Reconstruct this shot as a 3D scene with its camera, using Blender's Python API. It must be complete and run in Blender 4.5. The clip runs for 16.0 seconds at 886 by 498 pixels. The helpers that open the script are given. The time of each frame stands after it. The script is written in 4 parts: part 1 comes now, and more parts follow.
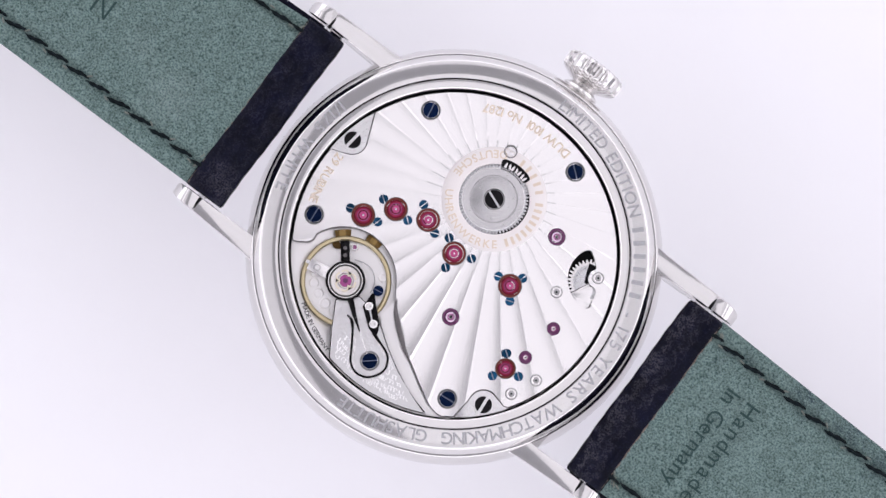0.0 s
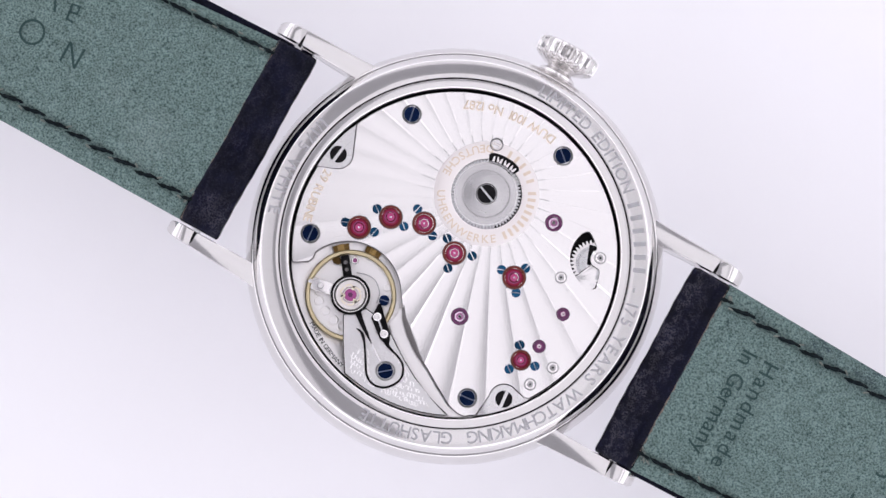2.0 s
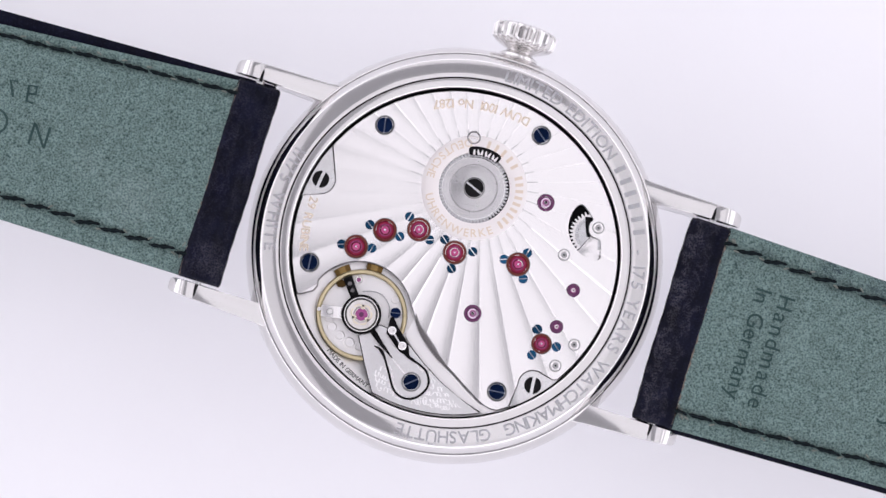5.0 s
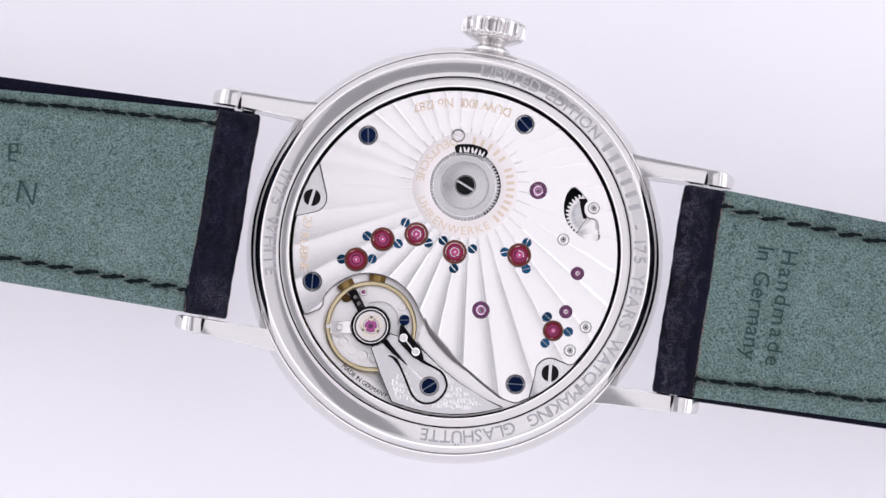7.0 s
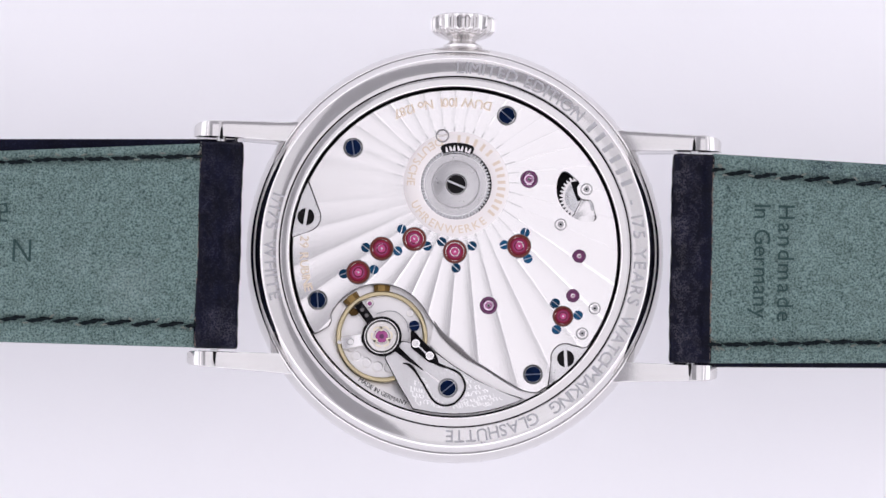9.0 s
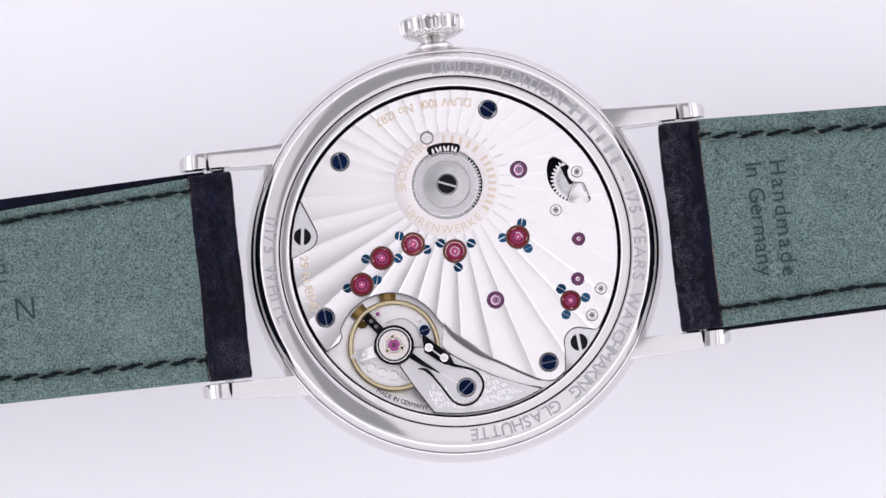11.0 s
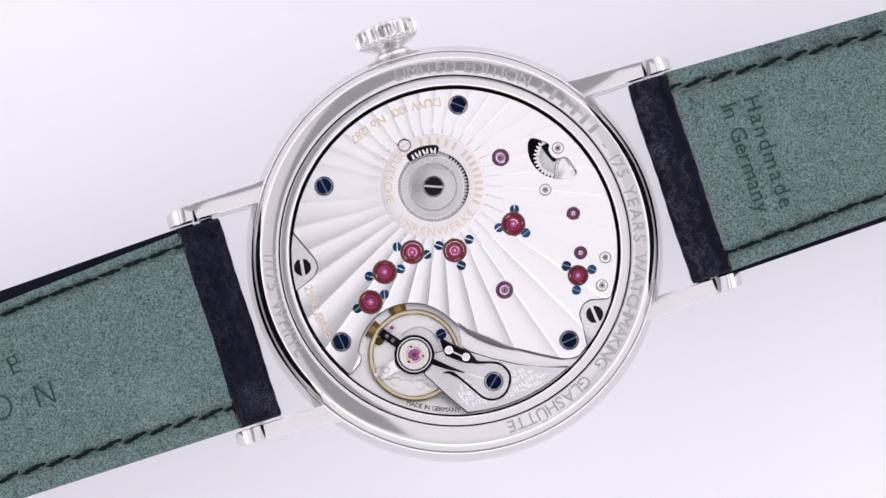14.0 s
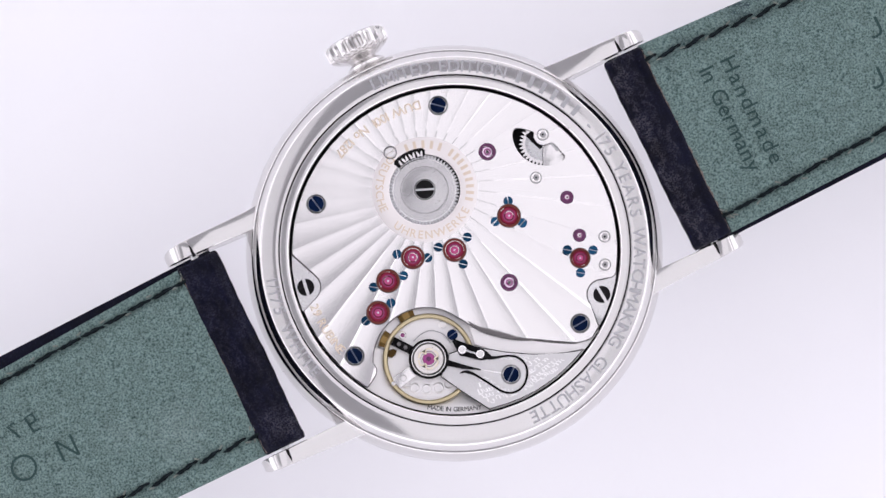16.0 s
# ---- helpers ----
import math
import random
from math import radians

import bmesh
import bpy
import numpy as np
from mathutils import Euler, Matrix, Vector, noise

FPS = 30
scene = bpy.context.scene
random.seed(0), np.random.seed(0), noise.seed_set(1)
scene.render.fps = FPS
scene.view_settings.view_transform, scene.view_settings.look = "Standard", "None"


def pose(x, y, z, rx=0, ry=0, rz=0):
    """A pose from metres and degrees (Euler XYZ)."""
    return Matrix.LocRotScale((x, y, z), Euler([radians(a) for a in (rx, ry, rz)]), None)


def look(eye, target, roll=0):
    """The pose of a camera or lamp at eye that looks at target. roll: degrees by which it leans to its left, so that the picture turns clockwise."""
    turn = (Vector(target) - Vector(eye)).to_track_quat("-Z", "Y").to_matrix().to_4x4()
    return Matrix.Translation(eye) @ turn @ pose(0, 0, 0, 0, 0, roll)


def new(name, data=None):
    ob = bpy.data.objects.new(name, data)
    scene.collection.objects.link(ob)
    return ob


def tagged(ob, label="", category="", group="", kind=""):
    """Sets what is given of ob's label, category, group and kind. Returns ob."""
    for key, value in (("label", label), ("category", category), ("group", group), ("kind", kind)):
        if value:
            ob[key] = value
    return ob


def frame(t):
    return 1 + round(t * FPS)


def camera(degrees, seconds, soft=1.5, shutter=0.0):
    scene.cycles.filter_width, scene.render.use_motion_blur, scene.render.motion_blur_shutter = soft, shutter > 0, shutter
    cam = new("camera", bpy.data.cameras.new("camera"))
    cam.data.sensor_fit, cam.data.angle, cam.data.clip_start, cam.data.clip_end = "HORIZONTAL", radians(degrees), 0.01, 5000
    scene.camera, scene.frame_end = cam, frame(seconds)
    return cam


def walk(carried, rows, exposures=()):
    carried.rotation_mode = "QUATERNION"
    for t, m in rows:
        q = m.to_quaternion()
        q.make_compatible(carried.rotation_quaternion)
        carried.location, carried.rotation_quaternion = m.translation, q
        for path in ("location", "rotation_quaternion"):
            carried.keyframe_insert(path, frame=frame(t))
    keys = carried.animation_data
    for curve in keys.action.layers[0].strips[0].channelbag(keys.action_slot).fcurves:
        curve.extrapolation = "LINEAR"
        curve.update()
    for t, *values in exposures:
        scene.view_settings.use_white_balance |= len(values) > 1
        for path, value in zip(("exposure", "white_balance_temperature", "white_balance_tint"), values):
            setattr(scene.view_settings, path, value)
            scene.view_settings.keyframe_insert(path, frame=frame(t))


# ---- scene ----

# ---------------------------------------------------------------- camera
MM = 0.001
STAND = 16.0                # height of the turntable, in millimetres
PIVOT_Z = (STAND + 8.6) * MM  # height of the movement's top over the table
cam = camera(18.79, 16.0)
view = Matrix((
    (0.99998, 0.0, -0.006, -2.413 * MM),
    (-0.00043, 0.99741, -0.07194, -18.698 * MM),
    (0.00598, 0.07194, 0.99739, 262.525 * MM + PIVOT_Z),
    (0, 0, 0, 1)))
walk(cam, [(0.0, view), (16.0, view)])

# ---------------------------------------------------------------- light
world = bpy.data.worlds.new("world")
world.use_nodes = True
world.node_tree.nodes["Background"].inputs[0].default_value = (0.9, 0.92, 1.0, 1)
world.node_tree.nodes["Background"].inputs[1].default_value = 0.3
scene.world = world
scene.view_settings.exposure = 0.31


TINT = (0.960, 0.929, 0.998)


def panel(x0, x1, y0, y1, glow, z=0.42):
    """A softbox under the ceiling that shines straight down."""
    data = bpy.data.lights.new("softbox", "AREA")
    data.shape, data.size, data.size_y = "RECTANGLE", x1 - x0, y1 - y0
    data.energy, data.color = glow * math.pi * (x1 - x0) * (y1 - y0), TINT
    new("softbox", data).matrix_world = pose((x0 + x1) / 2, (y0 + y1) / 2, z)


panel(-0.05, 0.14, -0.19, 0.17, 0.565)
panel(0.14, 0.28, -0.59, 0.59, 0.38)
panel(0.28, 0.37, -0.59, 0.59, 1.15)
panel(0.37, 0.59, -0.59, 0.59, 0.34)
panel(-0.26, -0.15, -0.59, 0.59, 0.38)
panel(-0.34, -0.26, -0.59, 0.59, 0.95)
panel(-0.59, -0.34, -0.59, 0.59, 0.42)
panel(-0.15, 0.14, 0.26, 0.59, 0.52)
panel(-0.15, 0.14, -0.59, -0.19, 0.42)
for sx, sy, glow in ((1, 0, 0.56), (-1, 0, 0.56), (0, 1, 0.54), (0, -1, 0.62)):
    side = bpy.data.lights.new("tent_light", "AREA")
    side.shape, side.size, side.size_y, side.energy, side.color = "RECTANGLE", 1.16, 0.41, glow * math.pi * 1.16 * 0.41, TINT
    new("tent_light", side).matrix_world = look((0.59 * sx, 0.59 * sy, 0.21), (0, 0, 0.21))


# ---------------------------------------------------------------- materials
def material(name, color, rough=0.5, metal=0.0, grain=0.0, grain_size=0.2, bump=0.0, vary=0.0, vary_size=4.0, coat=0.0, second=None, mix_at=(0.45, 0.6), each=0.0, spec=0.5, brushed=0.0, wear_or_sheen=(), rays=None):
    """grain sizes in millimetres; second: another colour spread by the fine grain."""
    m = bpy.data.materials.new(name)
    m.use_nodes = True
    nt = m.node_tree
    b = nt.nodes["Principled BSDF"]
    b.inputs["Base Color"].default_value = (*color, 1)
    b.inputs["Roughness"].default_value = rough
    b.inputs["Metallic"].default_value = metal
    b.inputs["Coat Weight"].default_value = coat
    b.inputs["Specular IOR Level"].default_value = spec
    co = nt.nodes.new("ShaderNodeTexCoord")

    def noise_node(size, detail=4.0):
        n = nt.nodes.new("ShaderNodeTexNoise")
        n.inputs["Scale"].default_value = 1.0 / (size * MM)
        n.inputs["Detail"].default_value = detail
        nt.links.new(co.outputs["Object"], n.inputs["Vector"])
        return n

    fine = noise_node(grain_size)
    out = None
    if second:
        ramp = nt.nodes.new("ShaderNodeMapRange")
        ramp.inputs[1].default_value, ramp.inputs[2].default_value = mix_at
        nt.links.new(fine.outputs["Fac"], ramp.inputs[0])
        mx = nt.nodes.new("ShaderNodeMix")
        mx.data_type = "RGBA"
        mx.inputs[6].default_value, mx.inputs[7].default_value = (*color, 1), (*second, 1)
        nt.links.new(ramp.outputs[0], mx.inputs[0])
        out = mx.outputs[2]
    for x, y, radius, strength, tone in wear_or_sheen:
        # a worn or soiled spot or painted sheen, ragged-edged, at its place on the thing
        dist = nt.nodes.new("ShaderNodeVectorMath")
        dist.operation = "DISTANCE"
        warp = nt.nodes.new("ShaderNodeMix")
        warp.data_type = "VECTOR"
        warp.inputs[0].default_value = 0.004
        nt.links.new(co.outputs["Object"], warp.inputs[4])
        nt.links.new(noise_node(1.2).outputs["Color"], warp.inputs[5])
        flat = nt.nodes.new("ShaderNodeVectorMath")
        flat.operation = "MULTIPLY"
        flat.inputs[1].default_value = (1, 0 if y is None else 1, 0)
        nt.links.new(warp.outputs[1], flat.inputs[0])
        nt.links.new(flat.outputs[0], dist.inputs[0])
        dist.inputs[1].default_value = (x * MM + 0.002, 0 if y is None else y * MM + 0.002, 0)
        fall = nt.nodes.new("ShaderNodeMapRange")
        fall.inputs[1].default_value, fall.inputs[2].default_value = radius * MM, 0.2 * radius * MM
        fall.inputs[3].default_value, fall.inputs[4].default_value = 0.0, strength
        nt.links.new(dist.outputs["Value"], fall.inputs[0])
        blot = nt.nodes.new("ShaderNodeMix")
        blot.data_type = "RGBA"
        blot.inputs[7].default_value = (*tone, 1)
        speck = nt.nodes.new("ShaderNodeMath")
        speck.operation = "MULTIPLY"
        cover = nt.nodes.new("ShaderNodeMapRange")
        cover.inputs[1].default_value, cover.inputs[2].default_value = 0.4, 0.6
        nt.links.new(noise_node(0.17, 6.0).outputs["Fac"], cover.inputs[0])
        nt.links.new(fall.outputs[0], speck.inputs[0])
        nt.links.new(cover.outputs[0], speck.inputs[1])
        nt.links.new(speck.outputs[0], blot.inputs[0])
        nt.links.new(out, blot.inputs[6])
        out = blot.outputs[2]
    if brushed:
        b.inputs["Anisotropic"].default_value = brushed
        tg = nt.nodes.new("ShaderNodeTangent")
        tg.direction_type, tg.axis = "RADIAL", "Z"
        nt.links.new(tg.outputs[0], b.inputs["Tangent"])
    if vary or each:
        hsv = nt.nodes.new("ShaderNodeHueSaturation")
        hsv.inputs["Color"].default_value = (*color, 1)
        if out:
            nt.links.new(out, hsv.inputs["Color"])
        r2 = nt.nodes.new("ShaderNodeMapRange")
        if each:
            info = nt.nodes.new("ShaderNodeObjectInfo")
            nt.links.new(info.outputs["Random"], r2.inputs[0])
            r2.inputs[3].default_value, r2.inputs[4].default_value = 1 - each, 1 + each
        else:
            big = noise_node(vary_size, 3.0)
            nt.links.new(big.outputs["Fac"], r2.inputs[0])
            r2.inputs[1].default_value, r2.inputs[2].default_value = 0.3, 0.7
            r2.inputs[3].default_value, r2.inputs[4].default_value = 1 - vary, 1 + vary
        nt.links.new(r2.outputs[0], hsv.inputs["Value"])
        out = hsv.outputs[0]
    if out:
        nt.links.new(out, b.inputs["Base Color"])
    if grain:
        r3 = nt.nodes.new("ShaderNodeMapRange")
        r3.inputs[3].default_value, r3.inputs[4].default_value = max(rough - grain, 0.02), min(rough + grain, 1)
        nt.links.new(fine.outputs["Fac"], r3.inputs[0])
        nt.links.new(r3.outputs[0], b.inputs["Roughness"])
    if rays:
        # fine brush marks that run straight out from one point
        cx, cy, depth = rays
        off = nt.nodes.new("ShaderNodeVectorMath")
        off.operation = "SUBTRACT"
        off.inputs[1].default_value = (cx * MM, cy * MM, 0)
        nt.links.new(co.outputs["Object"], off.inputs[0])
        unit = nt.nodes.new("ShaderNodeVectorMath")
        unit.operation = "NORMALIZE"
        nt.links.new(off.outputs[0], unit.inputs[0])
        span = nt.nodes.new("ShaderNodeVectorMath")
        span.operation = "LENGTH"
        nt.links.new(off.outputs[0], span.inputs[0])
        join = nt.nodes.new("ShaderNodeVectorMath")
        join.operation = "MULTIPLY_ADD"
        join.inputs[1].default_value = (60, 60, 0)
        nt.links.new(unit.outputs[0], join.inputs[0])
        deep = nt.nodes.new("ShaderNodeCombineXYZ")
        reach = nt.nodes.new("ShaderNodeMath")
        reach.operation = "MULTIPLY"
        reach.inputs[1].default_value = 120.0
        nt.links.new(span.outputs["Value"], reach.inputs[0])
        nt.links.new(reach.outputs[0], deep.inputs[2])
        nt.links.new(deep.outputs[0], join.inputs[2])
        marks = nt.nodes.new("ShaderNodeTexNoise")
        marks.inputs["Scale"].default_value, marks.inputs["Detail"].default_value = 1.0, 5.0
        nt.links.new(join.outputs[0], marks.inputs["Vector"])
        bp = nt.nodes.new("ShaderNodeBump")
        bp.inputs["Distance"].default_value = depth * MM
        nt.links.new(marks.outputs["Fac"], bp.inputs["Height"])
        nt.links.new(bp.outputs[0], b.inputs["Normal"])
    if bump:
        bp = nt.nodes.new("ShaderNodeBump")
        bp.inputs["Strength"].default_value = 1.0
        bp.inputs["Distance"].default_value = bump * MM
        nt.links.new(fine.outputs["Fac"], bp.inputs["Height"])
        nt.links.new(bp.outputs[0], b.inputs["Normal"])
    return m


TABLE = material("white_table", (0.90, 0.895, 0.915), 0.6, vary=0.01, vary_size=40, bump=0.004, grain_size=0.5)
WALL = material("white_wall", (0.85, 0.85, 0.87), 0.9, vary=0.02, vary_size=200)
# tone chosen so the steel mirrors darker gaps between the softboxes
CEILING = material("dark_ceiling", (0.33, 0.33, 0.34), 0.9, vary=0.05, vary_size=100)
STEEL = material("polished_steel", (0.71, 0.695, 0.682), 0.09, 1.0, grain=0.03, grain_size=0.6)
STEEL_SATIN = material("satin_steel", (0.60, 0.60, 0.605), 0.28, 1.0, grain=0.06, grain_size=0.15)
RHODIUM = material("rhodium_plate", (0.86, 0.84, 0.825), 0.22, 1.0, grain=0.05, grain_size=0.1, bump=0.0006)
RIBBED = material("ribbed_rhodium", (0.87, 0.85, 0.835), 0.21, 1.0, grain=0.05, grain_size=0.1, rays=(0.30, 6.65, 0.0035))
FROSTED = material("frosted_plate", (0.86, 0.84, 0.825), 0.40, 1.0, grain=0.1, grain_size=0.3, bump=0.004)
ENGRAVE = material("engraved_silver", (0.69, 0.68, 0.675), 0.38, 1.0, grain=0.1, grain_size=0.3, bump=0.06)
RING_SATIN = material("warm_satin_ring", (0.88, 0.835, 0.81), 0.36, 1.0, grain=0.08, grain_size=0.2, bump=0.002)
SUNRAY = material("sunray_steel", (0.60, 0.59, 0.585), 0.26, 1.0, brushed=0.95, grain=0.04)
GREY_STEEL = material("grey_steel", (0.40, 0.395, 0.395), 0.35, 1.0, grain=0.08, grain_size=0.3)
# on the bridge's edges this dark metal paints in their dark reflections
EDGE = material("darkened_metal", (0.16, 0.15, 0.15), 0.3, 1.0, grain=0.05)
CLAMP = material("clamp_steel", (0.72, 0.71, 0.705), 0.26, 1.0, grain=0.06, grain_size=0.15)
ETCH = material("etched_steel", (0.42, 0.42, 0.43), 0.55, 1.0, grain=0.05)
GILT = material("gilt_engraving", (0.76, 0.65, 0.53), 0.4, 0.8, grain=0.05)
SLOT = material("shaded_slot", (0.13, 0.15, 0.21), 0.3, 1.0, grain=0.05)
SLOT_LIGHT = material("bright_slot", (0.30, 0.32, 0.37), 0.3, 1.0, grain=0.05)
BRIGHT_CUT = material("bright_cut_silver", (0.93, 0.92, 0.91), 0.6, 0.3, grain=0.05)
INK = material("black_engraving", (0.05, 0.05, 0.05), 0.6)
BRASS = material("gilded_brass", (0.62, 0.53, 0.33), 0.32, 1.0, grain=0.06, grain_size=0.9)
GOLD = material("gold_chaton", (0.15, 0.042, 0.034), 0.34, 1.0, grain=0.04)
AMBER = material("gold_weight", (0.13, 0.080, 0.028), 0.35, 1.0, grain=0.1)
# lit copy of the weight's gold
AMBER_LIGHT = material("lit_gold_weight", (0.30, 0.20, 0.075), 0.35, 1.0, grain=0.1)
SETTING = material("satin_setting", (0.80, 0.765, 0.735), 0.3, 1.0, grain=0.08, grain_size=0.2)
END_STONE = material("purple_end_stone", (0.30, 0.045, 0.20), 0.12, 0.0, coat=0.2)
AMBER_DARK = material("dark_gold_tab", (0.075, 0.045, 0.016), 0.35, 1.0, grain=0.1)
LYRE = material("pale_gilt_spring", (0.84, 0.76, 0.60), 0.3, 1.0, grain=0.05)
CUP = material("pink_polished_cup", (0.78, 0.60, 0.74), 0.2, 1.0, grain=0.05)
BLUED = material("blued_steel", (0.005, 0.013, 0.045), 0.22, 1.0, grain=0.05, each=0.35)
BLUED_LIGHT = material("light_blued_steel", (0.015, 0.062, 0.125), 0.25, 1.0, grain=0.05, each=0.45)
# black base colour stands in for the dark overhead that polished steel mirrors
BLACK_STEEL = material("black_polished_steel", (0.014, 0.0135, 0.0145), 0.2, 1.0, grain=0.05)
# near-black colour that paints in the shade of gaps, slots and holes
DARK = material("recess_shade", (0.006, 0.006, 0.007), 0.6, spec=0.1)
RUBY = material("ruby", (0.22, 0.007, 0.036), 0.36, 0.0, coat=0.0, spec=0.25)
RUBY_DEEP = material("deep_ruby", (0.09, 0.004, 0.014), 0.15, 0.0, coat=0.1)
PINK = material("pink_ruby", (0.42, 0.05, 0.17), 0.12, 0.0, coat=0.2)
LILAC = material("lilac_ruby", (0.26, 0.06, 0.18), 0.12, 0.0, coat=0.1)
VIOLET = material("violet_ruby", (0.085, 0.014, 0.066), 0.15, 0.0, coat=0.1)
# wear on the leather folds, with glossy streaks painted in as pale tone
SHEEN_SCUFFS = ((0.36 + 22.1, None, 0.5, 0.13, (0.15, 0.14, 0.165)), (0.36 + 23.7, None, 0.35, 0.12, (0.13, 0.122, 0.145)), (0.36 - 23.6, None, 0.4, 0.10, (0.09, 0.085, 0.11)),
          (0.36 + 22.4, None, 0.7, 0.2, (0.13, 0.122, 0.145)), (0.36 + 23.4, None, 0.5, 0.12, (0.10, 0.094, 0.115)), (0.36 - 22.0, None, 0.7, 0.12, (0.10, 0.094, 0.115)),
          (0.36 - 24.6, None, 0.5, 0.12, (0.10, 0.094, 0.115)), (0.36 - 22.8, -8.0, 2.2, 0.22, (0.13, 0.122, 0.145)))
# the lighter second tone also paints in glints on the grain
LEATHER = material("navy_black_leather", (0.0025, 0.003, 0.010), 0.19, bump=0.008, grain=0.1, grain_size=0.22, second=(0.009, 0.010, 0.022), mix_at=(0.5, 0.75), vary=0.4, vary_size=2.5, spec=0.085, wear_or_sheen=SHEEN_SCUFFS)
WORN = ((-31.5, -4.2, 4.0, 0.45, (0.27, 0.34, 0.33)), (-37.0, -2.0, 2.5, 0.25, (0.27, 0.34, 0.33)), (33.0, 2.0, 4.0, 0.2, (0.2, 0.27, 0.26)), (37.0, 9.6, 2.6, 0.8, (0.03, 0.045, 0.06)),
        (42.0, 9.4, 3.0, 0.8, (0.03, 0.045, 0.06)), (46.5, 8.6, 3.0, 0.7, (0.03, 0.045, 0.06)), (30.0, 9.0, 1.5, 0.5, (0.04, 0.06, 0.07)), (27.5, 7.6, 1.6, 0.5, (0.04, 0.06, 0.07)), (41.0, -4.0, 3.0, 0.18, (0.2, 0.27, 0.26)))
SUEDE = material("green_suede", (0.188, 0.268, 0.250), 0.95, bump=0.30, grain_size=0.19, second=(0.040, 0.074, 0.071), mix_at=(0.41, 0.69), vary=0.15, vary_size=0.9, spec=0.1, wear_or_sheen=WORN)
THREAD = material("dark_thread", (0.006, 0.010, 0.012), 0.8, spec=0.08, bump=0.03, grain_size=0.15)
PUCKER = material("pulled_suede", (0.21, 0.23, 0.20), 0.95, bump=0.08, grain_size=0.25, second=(0.07, 0.10, 0.10), mix_at=(0.42, 0.7))
EMBOSS = material("embossed_ink", (0.040, 0.072, 0.070), 0.9, spec=0.08, bump=0.05, grain_size=0.3)
FRAY = material("frayed_edge", (0.20, 0.16, 0.13), 0.9, bump=0.05, grain_size=0.3, second=(0.06, 0.05, 0.045), mix_at=(0.4, 0.7))


# ---------------------------------------------------------------- mesh helpers (all in millimetres)
def link_mesh(name, bm, mat, parent=None, label="", angle=30):
    bmesh.ops.recalc_face_normals(bm, faces=bm.faces)
    me = bpy.data.meshes.new(name)
    bm.to_mesh(me)
    bm.free()
    return link_data(name, finish(me, mat, angle), parent, label)


def finish(me, mat, angle=30):
    me.transform(Matrix.Diagonal((MM, MM, MM, 1)))
    me.materials.clear()
    me.materials.append(mat)
    for p in me.polygons:
        p.use_smooth = True
    me.set_sharp_from_angle(angle=radians(angle))
    return me


def link_data(name, me, parent=None, label="", at=None):
    ob = new(name, me)
    ob.parent = parent
    if at is not None:
        ob.matrix_basis = at
    if label:
        tagged(ob, label)
    return ob


part = link_mesh


def at_mm(x, y, z=0, rz=0):
    return pose(x * MM, y * MM, z * MM, 0, 0, rz)


def lathe(profile, cx=0.0, cy=0.0, seg=128, closed=False, bm=None):
    """Turns (radius, z) round a vertical axis."""
    bm = bm or bmesh.new()
    rings = []
    for r, z in profile:
        if r < 1e-6:
            rings.append([bm.verts.new((cx, cy, z))])
        else:
            rings.append([bm.verts.new((cx + r * math.cos(2 * math.pi * i / seg), cy + r * math.sin(2 * math.pi * i / seg), z)) for i in range(seg)])
    pairs = list(zip(rings, rings[1:]))
    if closed:
        pairs.append((rings[-1], rings[0]))
    for a, b in pairs:
        for i in range(seg):
            j = (i + 1) % seg
            if len(a) == 1 and len(b) == 1:
                continue
            if len(a) == 1:
                bm.faces.new((a[0], b[i], b[j]))
            elif len(b) == 1:
                bm.faces.new((a[i], a[j], b[0]))
            else:
                bm.faces.new((a[i], a[j], b[j], b[i]))
    return bm


def prism(points, z0, z1, bevel=0.0, bm=None):
    """An outline raised from z0 to z1, its upper edge bevelled."""
    bm = bm or bmesh.new()
    low = [bm.verts.new((x, y, z0)) for x, y in points]
    top = [bm.verts.new((x, y, z1)) for x, y in points]
    n = len(points)
    bm.faces.new(low[::-1])
    cap = bm.faces.new(top)
    for i in range(n):
        bm.faces.new((low[i], low[(i + 1) % n], top[(i + 1) % n], top[i]))
    if bevel:
        bmesh.ops.bevel(bm, geom=list(cap.edges), offset=bevel, segments=2, affect="EDGES", profile=0.5)
    return bm


def strip(path, width, z0, z1, bm=None, bevel=0.0):
    """A flat band of that width (one number, or one a point) along a path."""
    left, right = [], []
    n = len(path)
    for i, (x, y) in enumerate(path):
        x0, y0 = path[max(i - 1, 0)]
        x1, y1 = path[min(i + 1, n - 1)]
        d = math.hypot(x1 - x0, y1 - y0)
        w = (width[i] if isinstance(width, (list, tuple)) else width) / 2
        nx, ny = -(y1 - y0) / d * w, (x1 - x0) / d * w
        left.append((x + nx, y + ny))
        right.append((x - nx, y - ny))
    return prism(left + right[::-1], z0, z1, bevel, bm)


def smooth_path(points, steps=8):
    """A rounded line through a few points."""
    out = []
    n = len(points)
    for i in range(n - 1):
        p0, p1, p2, p3 = points[max(i - 1, 0)], points[i], points[i + 1], points[min(i + 2, n - 1)]
        for k in range(steps):
            t = k / steps
            out.append(tuple(0.5 * (2 * p1[a] + (p2[a] - p0[a]) * t + (2 * p0[a] - 5 * p1[a] + 4 * p2[a] - p3[a]) * t * t
                                    + (3 * p1[a] - p0[a] - 3 * p2[a] + p3[a]) * t ** 3) for a in (0, 1)))
    out.append(points[-1])
    return out


